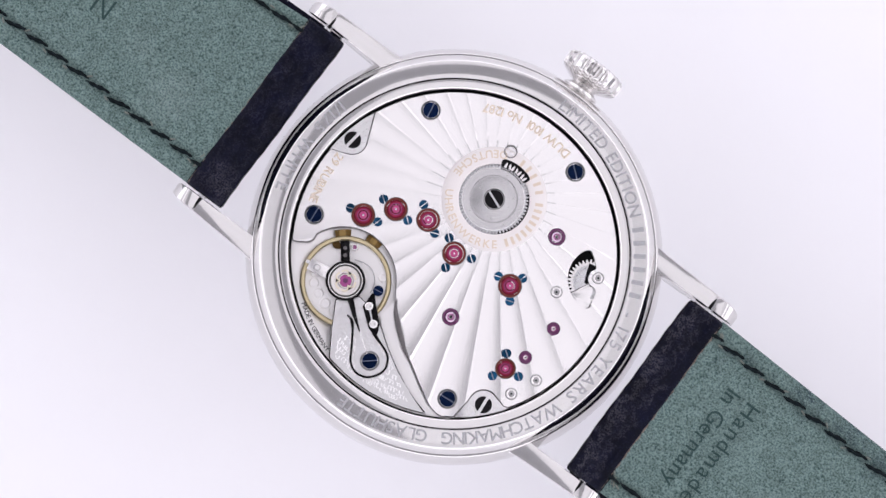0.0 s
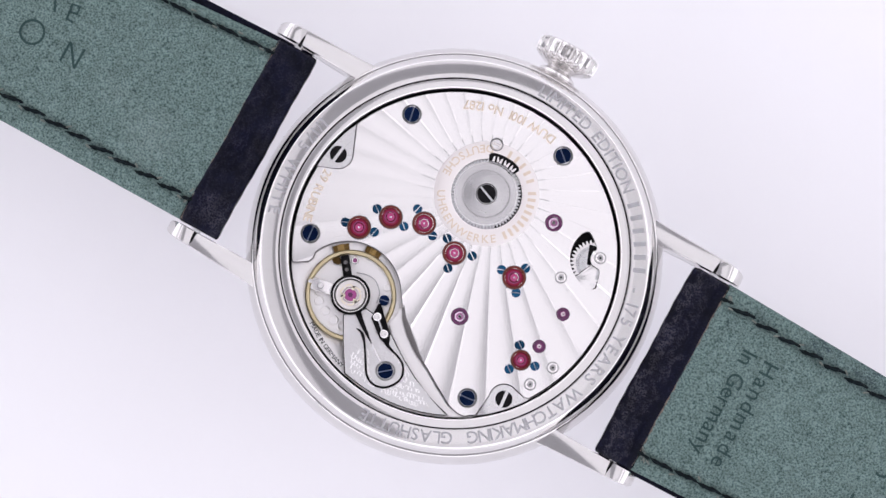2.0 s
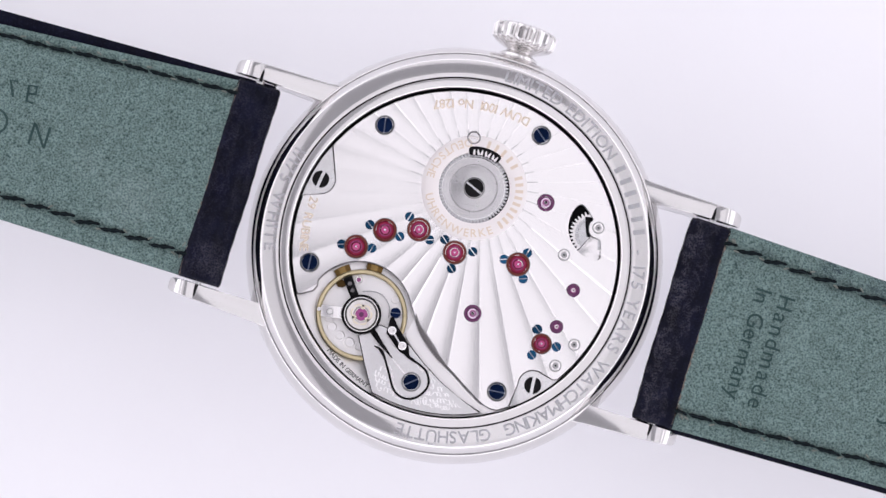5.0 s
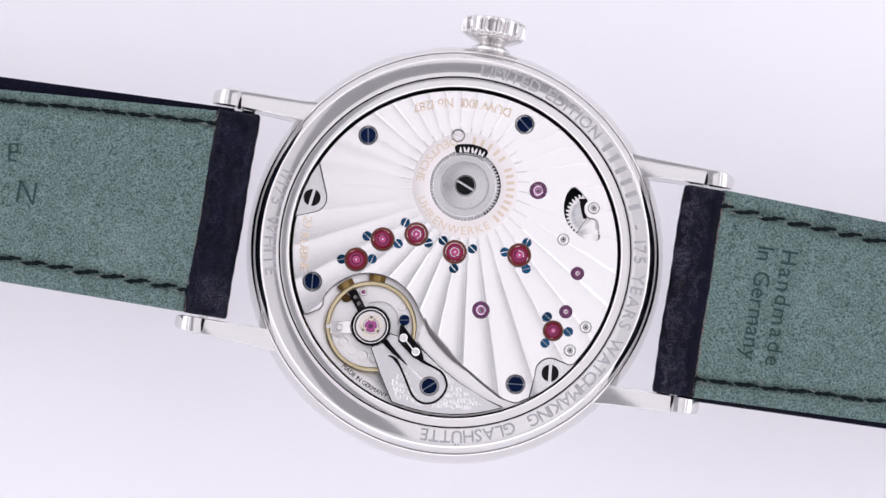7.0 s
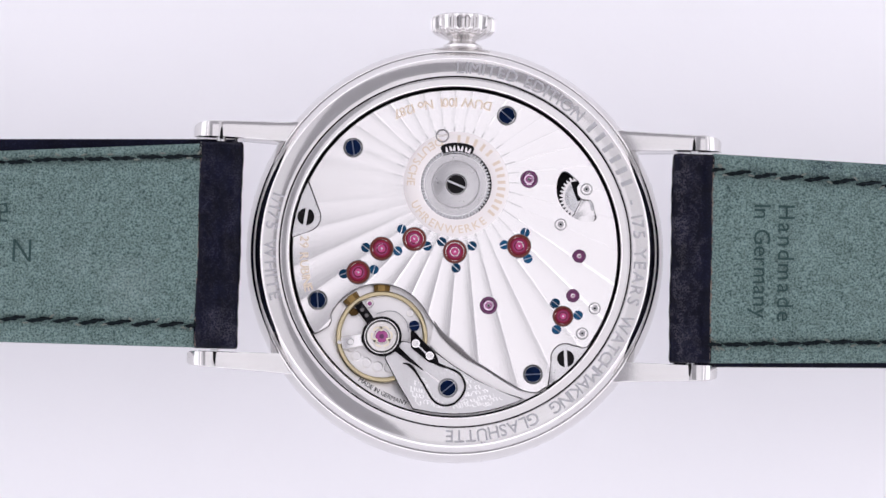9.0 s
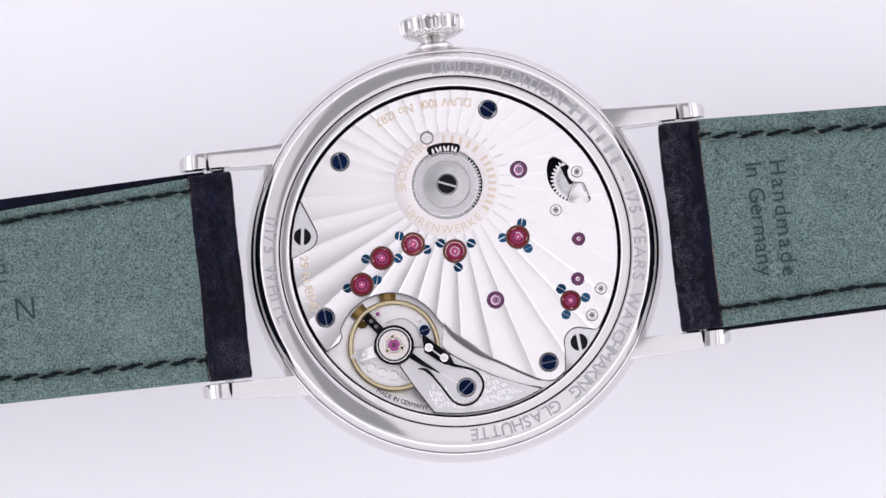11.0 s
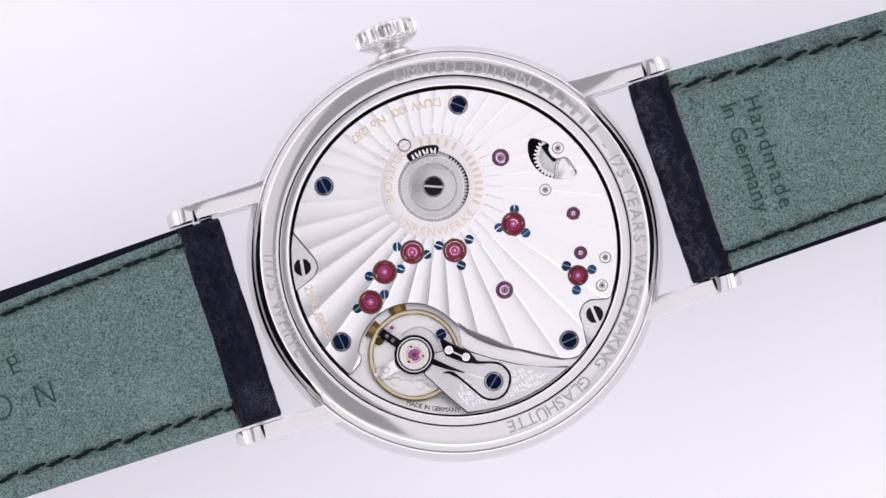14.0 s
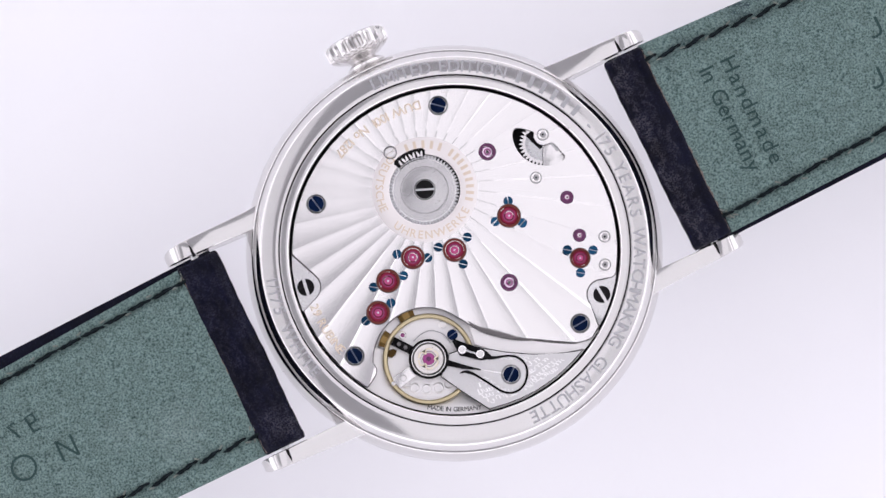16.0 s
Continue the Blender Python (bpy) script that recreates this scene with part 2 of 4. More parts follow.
def round_loop(points, steps=6):
    n = len(points)
    out = []
    for i in range(n):
        p0, p1, p2, p3 = points[i - 1], points[i], points[(i + 1) % n], points[(i + 2) % n]
        for k in range(steps):
            t = k / steps
            out.append(tuple(0.5 * (2 * p1[a] + (p2[a] - p0[a]) * t + (2 * p0[a] - 5 * p1[a] + 4 * p2[a] - p3[a]) * t * t
                                    + (3 * p1[a] - p0[a] - 3 * p2[a] + p3[a]) * t ** 3) for a in (0, 1)))
    return out


def gear(radius, depth, teeth, z0, z1, inner=0.0):
    pts = []
    for i in range(teeth):
        for f, r in ((0.0, radius - depth), (0.3, radius), (0.55, radius), (0.85, radius - depth)):
            a = 2 * math.pi * (i + f) / teeth
            pts.append((r * math.cos(a), r * math.sin(a)))
    return prism(pts, z0, z1)


GLYPHS = {}


def shaped(me, bend):
    """Lays a flat character on a turned surface: bend gives the height at (x, y)."""
    if bend:
        bm = bmesh.new()
        bm.from_mesh(me)
        lo, hi = min(v.co.y for v in bm.verts), max(v.co.y for v in bm.verts)
        for i in range(1, 5):
            bmesh.ops.bisect_plane(bm, geom=bm.verts[:] + bm.edges[:] + bm.faces[:], plane_co=(0, lo + (hi - lo) * i / 5, 0), plane_no=(0, 1, 0))
        for v in bm.verts:
            v.co.z += bend(v.co.x, v.co.y)
        bm.to_mesh(me)
        bm.free()


def glyph(ch, size, mat, bend=None, key=""):
    """The mesh of one character, centred across, its baseline at 0, and its width. '#' is a plain bar."""
    key = (ch, size, mat.name, key)
    if key not in GLYPHS:
        if ch == "#":
            h, w = size * 0.70, size * 0.27
            bm = prism([(-w / 2, 0), (w / 2, 0), (w / 2, h), (-w / 2, h)], -0.02, 0.02)
            me = bpy.data.meshes.new("bar")
            bm.to_mesh(me)
            bm.free()
        else:
            cu = bpy.data.curves.new("letter", "FONT")
            cu.body, cu.size, cu.extrude, cu.resolution_u = ch, size, 0.02, 3
            cu.bevel_depth, cu.bevel_resolution = 0.012 * size if mat in (INK, ETCH, GILT) else 0.0, 0
            ob = new("letter", cu)
            bpy.context.view_layer.update()
            me = bpy.data.meshes.new_from_object(ob)
            bpy.data.objects.remove(ob)
            bpy.data.curves.remove(cu)
        xs = [v.co.x for v in me.vertices]
        w = max(xs) - min(xs)
        me.transform(Matrix.Translation((-(max(xs) + min(xs)) / 2, 0, 0)))
        shaped(me, bend)
        GLYPHS[key] = (finish(me, mat), w)
    return GLYPHS[key]


def set_text(text, size, mat, parent, place, start, end, bend=None, key=""):
    """Spreads characters evenly from start to end; place(s) gives the pose at s. '#' stands for a plain bar."""
    items = []
    for ch in text:
        items.append(None if ch == " " else glyph(ch, size, mat, bend, key))
    widths = [size * 0.30 if it is None else it[1] for it in items]
    gap = 0.0
    total = sum(widths)
    room = abs(end - start)
    gap = (room - total) / max(len(items) - 1, 1)
    s, sign = 0.0, 1 if end > start else -1
    for ch, it, w in zip(text, items, widths):
        if it:
            link_data("bar" if ch == "#" else "letter", it[0], parent, at=place(start + sign * (s + w / 2)))
        s += w + gap


def arc_text(text, cx, cy, radius, a0, a1, size, mat, parent, z, dome=None):
    """Clockwise with the tops outward where a1 < a0, else the other way round with the tops inward."""
    out = a1 < a0
    base = radius - size * 0.35 if out else radius + size * 0.35

    def place(s):
        a = s / radius
        return at_mm(cx + base * math.cos(a), cy + base * math.sin(a), z, math.degrees(a) + (-90 if out else 90))
    bend = None
    if dome:
        bend = lambda x, y: dome(math.hypot(x, base + y if out else base - y)) + 0.012
    set_text(text, size, mat, parent, place, radians(a0) * radius, radians(a1) * radius, bend, "out" if out else "in")


# ---------------------------------------------------------------- the setting
def box_sheet(name, x0, x1, y0, y1, z0, z1, mat):
    bm = bmesh.new()
    bmesh.ops.create_cube(bm, size=1, matrix=Matrix.Translation(((x0 + x1) / 2, (y0 + y1) / 2, (z0 + z1) / 2)) @ Matrix.Diagonal((x1 - x0, y1 - y0, z1 - z0, 1)))
    return part(name, bm, mat)


tagged(box_sheet("ground", -620, 620, -620, 620, -40, 0, TABLE), "smooth white studio table top", "table", kind="structure")
for nm, b in (("wall_north", (-620, 620, 600, 620)), ("wall_south", (-620, 620, -620, -600)), ("wall_east", (600, 620, -600, 600)), ("wall_west", (-620, -600, -600, 600))):
    tagged(box_sheet(nm, *b, 0, 480, WALL), "plain white studio wall", "wall", kind="structure")
# unseen ceiling, added grey to put darker bands into the steel's reflections
tagged(box_sheet("ceiling", -620, 620, -620, 620, 480, 500, CEILING), "unseen grey ceiling added to darken reflections", "ceiling", kind="structure")

turntable = tagged(part("turntable", lathe([(0, 0), (14.5, 0), (14.8, 0.3), (14.8, 1.2), (12.6, 1.6), (12.4, STAND - 1.0), (12.8, STAND - 0.3), (12.5, STAND), (0, STAND)], 0, 0, 96), TABLE), "low round white turntable carrying the watch", "turntable")

# ---------------------------------------------------------------- the watch
watch = tagged(new("wristwatch"), "steel wristwatch lying face down, movement showing, green-lined black strap", "watch")
CX, CY = 0.36, 0.0          # middle of the case, seen from the turning point


def ring_z(r):
    """Height of the ring of the case back: a shallow dome with a steep chamfer at its rim."""
    q = max(0.0, min(r, 19.0) - 17.35)
    z = 0.84 - math.tan(radians(5)) * q - 0.045 * q * q
    if r > 19.0:
        u = min(r - 19.0, 0.12)
        z -= 0.235 * u + 3.2 * u * u
        w = max(0.0, r - 19.12)
        z -= 0.80 * w + 1.0 * w * w
    return z


def build_case():
    prof = [(0, -8.55), (14, -8.5), (16.5, -8.1), (18.2, -7.5), (19.6, -6.7), (20.35, -5.8), (20.7, -4.8), (20.78, -3.8), (20.7, -2.8), (20.5, -1.9), (20.25, -1.2),
            (20.05, -0.80), (19.94, -0.66), (19.88, -0.62), (19.84, -0.70), (19.82, -1.3), (19.10, -1.3), (16.3, -1.3), (16.3, -1.9), (0, -1.9)]
    case = part("case", lathe(prof, CX, CY, 256), STEEL, watch, "polished round steel case", 25)
    ring = [(16.28, -1.2), (16.28, 0.42), (16.33, 0.52), (16.42, 0.58), (17.10, 0.60), (17.16, 0.58), (17.19, 0.52), (17.26, 0.52), (17.30, 0.80)] + [(r, ring_z(r)) for r in (17.4, 17.7, 18.0, 18.3, 18.6, 18.85, 19.0, 19.03, 19.06, 19.09, 19.12, 19.3, 19.5, 19.66)] + [(19.72, -0.35), (19.76, -0.6), (19.76, -1.3)]
    back = part("case_back", lathe(ring, CX, CY, 256), STEEL, watch, "polished engraved ring of the case back", 32)
    part("seam", lathe([(17.165, 0.5), (17.18, 0.57), (17.25, 0.60), (17.29, 0.5)], CX, CY, 192), DARK, back, "dark seam inside the engraved ring")
    part("seam", lathe([(19.74, -1.2), (19.75, -0.72), (19.83, -0.72), (19.86, -1.2)], CX, CY, 192), GREY_STEEL, case, "narrow seam between case and back")
    r, size = 18.15, 1.7
    for text, a0, a1 in (("LIMITED EDITION", 91, 48), ("######", 44.5, 22.5), ("-", 17.6, 15.8), ("175 YEARS", 12.5, -15.5), ("WATCHMAKING", -19, -57.5), ("GLASHÜTTE", -62, -91.5), ("1/175 WHITE", 163.5, 196.5)):
        arc_text(text, CX, CY, r, a0, a1, size, ETCH, back, 0, dome=ring_z)


def build_lug(sx, sy):
    """A lug: its side view drawn in x and z, and its inner and outer flanks."""
    dy = 0.06
    st = [(14.0, -1.15, -5.2, 10.45, 12.75), (17.0, -0.72, -5.0, 10.5, 12.4), (20.0, -0.34, -4.4, 10.45, 12.18), (22.3, -0.16, -3.7, 10.42, 12.03), (23.2, -0.14, -3.55, 10.41, 11.98), (23.22, -0.40, -3.55, 10.41, 11.98), (23.33, -0.40, -3.5, 10.41, 11.97),
          (23.36, -0.04, -3.4, 10.40, 11.96), (23.9, 0.12, -3.3, 10.40, 11.94), (24.5, 0.14, -3.2, 10.40, 11.92), (24.95, 0.0, -3.1, 10.40, 11.88), (25.35, -0.3, -3.0, 10.41, 11.83), (25.75, -0.8, -2.9, 10.43, 11.75), (26.05, -1.4, -2.7, 10.46, 11.62), (26.2, -2.0, -2.5, 10.5, 11.5)]
    bm = bmesh.new()
    rows = []
    splay = {(-1, 1): 0.36, (1, 1): 0.14, (-1, -1): 0.06, (1, -1): 0.20}[sx, sy]
    for x, zt, zb, yi, yo in st:
        lift = splay * max(0.0, min(1.0, (x - 17.0) / 6.0))
        yi, yo = yi + 0.8 * lift, yo + lift
        rows.append([bm.verts.new((CX + sx * x, sy * y + dy, z)) for y, z in ((yi, zb), (yi, zt), (yo, zt - 0.08), (yo, zb))])
    for a, b in zip(rows, rows[1:]):
        for i in range(4):
            bm.faces.new((a[i], a[(i + 1) % 4], b[(i + 1) % 4], b[i]))
    bm.faces.new(rows[0])
    bm.faces.new(rows[-1])
    long_edges = [e for e in bm.edges if abs(e.verts[0].co.x - e.verts[1].co.x) > 0.1]
    bmesh.ops.bevel(bm, geom=long_edges, offset=0.11, segments=3, affect="EDGES", profile=0.5)
    lug = part("lug", bm, STEEL, watch, "polished straight steel lug", 20)
    # dark wedge, slightly proud, paints in the shade of the slot
    wedge = [(CX + sx * 23.14, sy * 10.5 + dy), (CX + sx * 23.5, sy * 10.5 + dy), (CX + sx * 23.44, sy * 11.15 + dy), (CX + sx * 23.32, sy * 11.75 + dy), (CX + sx * 23.22, sy * 11.3 + dy)]
    part("bar_slot", prism(wedge, -1.2, -0.02), DARK, lug, "dark insert for the shade in the slot over the spring bar")
    pin = lathe([(0, 0), (0.42, 0), (0.42, 1.6), (0, 1.6)], seg=20)
    bmesh.ops.transform(pin, matrix=Matrix.Translation((CX + sx * 23.4, sy * 9.3, -0.72)) @ Matrix.Rotation(radians(-90 * sy), 4, "X"), verts=pin.verts)
    part("spring_bar", pin, STEEL_SATIN, lug)


def build_crown():
    teeth, n = 24, 24 * 8
    prof = [(19.6, 1.5, 0), (20.4, 1.75, 0), (20.7, 2.05, 0), (20.95, 1.95, 0), (21.2, 1.55, 0), (21.35, 1.3, 0), (21.5, 1.45, 0), (21.7, 2.0, 0), (22.0, 2.6, 0.2), (22.25, 2.92, 0.6), (22.5, 3.05, 1), (23.5, 3.12, 1), (23.8, 3.0, 0.7),
            (23.95, 2.7, 0.1), (24.0, 0.01, 0)]
    bm = bmesh.new()
    rings = []
    for y, r, f in prof:
        ring = []
        for i in range(n):
            a = 2 * math.pi * i / n
            wave = math.cos(teeth * a)
            rr = r + f * 0.14 * max(-1, min(1, wave * 1.6))
            ring.append(bm.verts.new((0.62 + rr * math.cos(a), y, -4.1 + rr * math.sin(a))))
        rings.append(ring)
    for a, b in zip(rings, rings[1:]):
        for i in range(n):
            bm.faces.new((a[i], a[(i + 1) % n], b[(i + 1) % n], b[i]))
    bm.faces.new(rings[-1])
    part("crown", bm, STEEL, watch, "fluted polished steel winding crown", 35)


# straps -----------------------------------------------------------------
def strap_z(x):
    """Height of the strap's lining at a distance x from the case's middle."""
    u = max(0.0, x - 25.0)
    return -1.9 - 0.045 * u - 0.0004 * u * u - 0.0022 * max(0.0, x - 50) ** 2


def strap_sheet(sx, xs, edge, z_off, thick, bulge, ny=16, seams=()):
    """A slab that follows the strap; edge(x) gives its lower and upper y."""
    bm = bmesh.new()
    top, low = [], []
    for x in xs:
        y0, y1 = edge(x)
        ra, rb = [], []
        for j in range(ny + 1):
            v = j / ny
            y = y0 + (y1 - y0) * v
            side = abs(2 * v - 1)
            zt = strap_z(x) + z_off + bulge * (1 - side ** 4) - 0.25 * max(0, side - 0.93) / 0.07
            for ys, k in seams:
                zt -= 0.22 * math.exp(-((y - ys - k * (x - 25.3)) / 0.42) ** 2)
            ra.append(bm.verts.new((CX + sx * x, y, zt)))
            rb.append(bm.verts.new((CX + sx * x, y, strap_z(x) + z_off - thick)))
        top.append(ra)
        low.append(rb)
    for g in (top, low):
        for a, b in zip(g, g[1:]):
            for j in range(ny):
                bm.faces.new((a[j], a[j + 1], b[j + 1], b[j]))
    for a, b, c, d in zip(top, top[1:], low, low[1:]):
        bm.faces.new((a[0], b[0], d[0], c[0]))
        bm.faces.new((a[-1], b[-1], d[-1], c[-1]))
    for g, h in ((top[0], low[0]), (top[-1], low[-1])):
        for j in range(ny):
            bm.faces.new((g[j], g[j + 1], h[j + 1], h[j]))
    return bm


def build_strap(sx):
    left = sx < 0
    strap_len = 78.0
    # the lining's edges, and the leather that stands out beside it
    if left:
        lining = lambda x: (-10.05 + 0.004 * (x - 25), 10.25 - 0.058 * (x - 25))
        skin = lambda x: (-10.0 + 0.004 * (x - 25), 10.75 - 0.020 * (x - 25))
    else:
        lining = lambda x: (-10.3 + 0.030 * (x - 25), 10.55 - 0.030 * (x - 25))
        skin = lambda x: (-10.65 + 0.022 * (x - 25), 10.50 - 0.030 * (x - 25))
    rows = ((8.95, -0.050), (-7.85, 0.012)) if left else ((8.75, -0.046), (-8.45, 0.042))
    xs = [25.3 + (strap_len - 25.3) * i / 60 for i in range(61)]
    strap = part("strap", strap_sheet(sx, [22.0] + xs, skin, -0.75, 1.7, 0.1), LEATHER, watch, "navy black leather strap with green suede lining")
    strap.matrix_basis = pose(0, -0.1 * MM, 1.9 * MM) @ Matrix.Diagonal((0.9925, 0.9925, 1, 1))
    part("lining", strap_sheet(sx, [25.35] + xs[1:], lining, 0.0, 0.8, 0.22, 90, rows), SUEDE, strap, "green suede lining, worn and flecked")
    # the leather turned round the spring bar
    bm = bmesh.new()
    n, ny = 72, 80
    ringrows = []
    for j in range(ny + 1):
        v = j / ny
        y = -10.1 + 20.55 * v if left else -10.35 + 20.75 * v
        side = max(0, abs(2 * v - 1) - 0.955) / 0.045
        k = 1 - 0.34 * side ** 2.5
        row = []
        for i in range(n):
            a = 2 * math.pi * i / n
            c, s_ = math.cos(a), math.sin(a)
            x = 23.5 + (2.22 if left else 2.12) * math.copysign(abs(c) ** 0.55, c) * (1 - 0.07 * side ** 2)
            up = max(s_, 0) ** 0.5
            wander = 0.22 * math.sin(0.31 * y + 1.3 * sx) + 0.08 * math.sin(1.1 * y)
            crease = 0.20 * math.exp(-((x - 22.55 - wander) / 0.30) ** 2) + 0.15 * math.exp(-((x - 24.35 - 0.6 * wander) / 0.34) ** 2)
            ridge = 0.16 * math.exp(-((x - 23.4 - wander) / 0.42) ** 2)
            z = -2.45 + 1.12 * k * math.copysign(abs(s_) ** 0.75, s_) + up * (ridge - crease * (0.75 + 0.4 * math.sin(0.8 * y + sx)))
            x += 0.04 * math.sin(y * 0.6 + sx) + 0.02 * math.sin(y * 2.7)
            row.append(bm.verts.new((CX + sx * x, y, z)))
        ringrows.append(row)
    for a, b in zip(ringrows, ringrows[1:]):
        for i in range(n):
            bm.faces.new((a[i], a[(i + 1) % n], b[(i + 1) % n], b[i]))
    bm.faces.new(ringrows[0])
    bm.faces.new(ringrows[-1])
    part("strap_fold", bm, LEATHER, strap, "black leather turned round the spring bar", 50)
    # the cut, frayed edge of the lining
    rnd = random.Random(5 if left else 9)
    path = [(CX + sx * (25.38 + rnd.uniform(-0.08, 0.08)), -9.9 + 0.33 * i) for i in range(61)]
    part("frayed_edge", strip(path, [rnd.uniform(0.05, 0.24) for _ in path], -1.9, strap_z(25.4) + 0.24), FRAY, strap, "pale frayed cut edge of the lining")
    # stitches
    sbm = bmesh.new()
    bmesh.ops.create_uvsphere(sbm, u_segments=8, v_segments=16, radius=1, matrix=Matrix.Rotation(radians(90), 4, "Y"))
    for v in sbm.verts:
        v.co.y = v.co.y * (0.21 + 0.05 * math.sin(9 * v.co.x)) + 0.10 * math.sin(v.co.x * 2.4)
        v.co.x *= 1.34
        v.co.z *= 0.24
    sm = bpy.data.meshes.new("stitch")
    sbm.to_mesh(sm)
    sbm.free()
    finish(sm, THREAD, 60)
    pbm = bmesh.new()
    bmesh.ops.create_uvsphere(pbm, u_segments=8, v_segments=6, radius=1)
    for v in pbm.verts:
        v.co = (v.co.x * 0.34, v.co.y * (0.10 + 0.05 * math.sin(5 * v.co.x)), v.co.z * 0.12)
    puck = bpy.data.meshes.new("pucker")
    pbm.to_mesh(puck)
    pbm.free()
    finish(puck, PUCKER, 60)
    for y0, k in rows:
        x = 25.3
        while x < strap_len - 2:
            y = y0 + k * (x - 25.3) + rnd.uniform(-0.06, 0.06)
            link_data("stitch", sm, strap, at=at_mm(CX + sx * x, y, strap_z(x) + 0.13, rnd.uniform(-3, 3) + (3 if y0 > 0 else -3) * sx))
            link_data("pucker", puck, strap, at=at_mm(CX + sx * (x + 1.31), y + rnd.choice((-0.34, 0.34)) + rnd.uniform(-0.1, 0.1), strap_z(x) + 0.14, rnd.uniform(-50, 50)))
            x += 2.62
    # loose fibres where each seam starts
    for y0, k in rows:
        for q in range(4):
            u, w = rnd.uniform(-0.3, 0.9), rnd.uniform(-0.7, 0.7)
            curl = smooth_path([(CX + sx * (25.5 + u), y0 + w), (CX + sx * (25.3 + u), y0 + w + 0.35), (CX + sx * (25.05 + u + rnd.uniform(0, 0.5)), y0 + w + rnd.uniform(0.3, 0.8))], 4)
            part("loose_thread", strip(curl, [0.05] + [0.15] * (len(curl) - 2) + [0.04], strap_z(25.5) - 0.1, strap_z(25.5) + 0.26), PUCKER, strap, "pale loose fibre at the end of the seam")
    # writing pressed into the lining
    if left:
        def mark(strokes, x, y, turn=0):
            bmx = bmesh.new()
            for path in strokes:
                strip(path, 0.24, -0.03, 0.03, bmx)
            part("pressed_mark", bmx, EMBOSS, strap, "dark mark pressed into the suede").matrix_basis = at_mm(-x, y, strap_z(x) + 0.25, turn)
        mark([[(-0.8, -1.1), (-0.8, 1.1)], [(0.8, -1.1), (0.8, 1.1)], [(-0.7, 1.0), (0.0, 0.0), (0.7, -1.0)]], 42.6, -0.85)
        mark([[(1.2 * math.cos(0.2617 * k), 1.2 * math.sin(0.2617 * k)) for k in range(25)]], 47.3, -0.75)
        mark([[(-0.4, 0.1), (0.4, 0.1), (0.4, 0.9), (-0.4, 0.9), (-0.4, -0.7), (0.3, -0.8)]], 44.6, 2.8, 8)
        mark([[(0.4, 0.8), (-0.4, 0.8), (0.2, -0.8)]], 46.6, 2.85, 5)
        mark([[(-0.5, 0.8), (0.0, -0.8), (0.5, 0.8)]], 48.7, 2.95, 5)
    else:
        size = 2.35
        row = lambda y: (lambda s: at_mm(s, y, strap_z(s) + 0.25, 0))
        set_text("UE", 2.9, EMBOSS, strap, row(-3.7), 44.8, 48.3)
        set_text("U", 2.9, EMBOSS, strap, row(0.95), 46.9, 48.6)

        def column(x):
            return lambda s: at_mm(CX + x, s, strap_z(x) + 0.25, -90)
        set_text("Handmade", size, EMBOSS, strap, column(32.0), 5.55, -5.95)
        set_text("In Germany", size, EMBOSS, strap, column(29.6), 5.55, -5.75)


# movement -----------------------------------------------------------------
WHEEL = (0.30, 6.65)        # barrel arbor, from which the ribs spread
BAL = (-6.62, -8.54)        # balance staff
TAB_A, TAB_B = (-14.42, 3.07), (11.48, -10.23)


def clamp_outline(tab, grow=0.0):
    """A round-nosed outline about a clamp's screw whose flanks run out to the rim."""
    x, y = tab
    r = 1.44 + grow
    arc = lambda a0, a1: [(x + r * math.cos(radians(a0 + (a1 - a0) * k / 16)), y + r * math.sin(radians(a0 + (a1 - a0) * k / 16))) for k in range(17)]
    if tab is TAB_A:
        return [(-15.2, 8.6 + grow)] + [(-14.31 + grow, 6.67)] + arc(21, -69) + [(-15.83, 1.0 - grow), (-17.4, 0.75 - grow), (-17.4, 6.0)]
    return [(9.6, -16.5), (9.82 - grow, -12.99), (9.95 - grow, -11.85)] + arc(195, 65) + [(12.67, -9.05 + grow), (13.1, -9.2 + grow), (13.62, -9.04 + grow), (15.5, -7.6), (16.5, -13.0)]


def in_bridge(x, y):
    return math.hypot(x - CX, y - CY) < 16.08


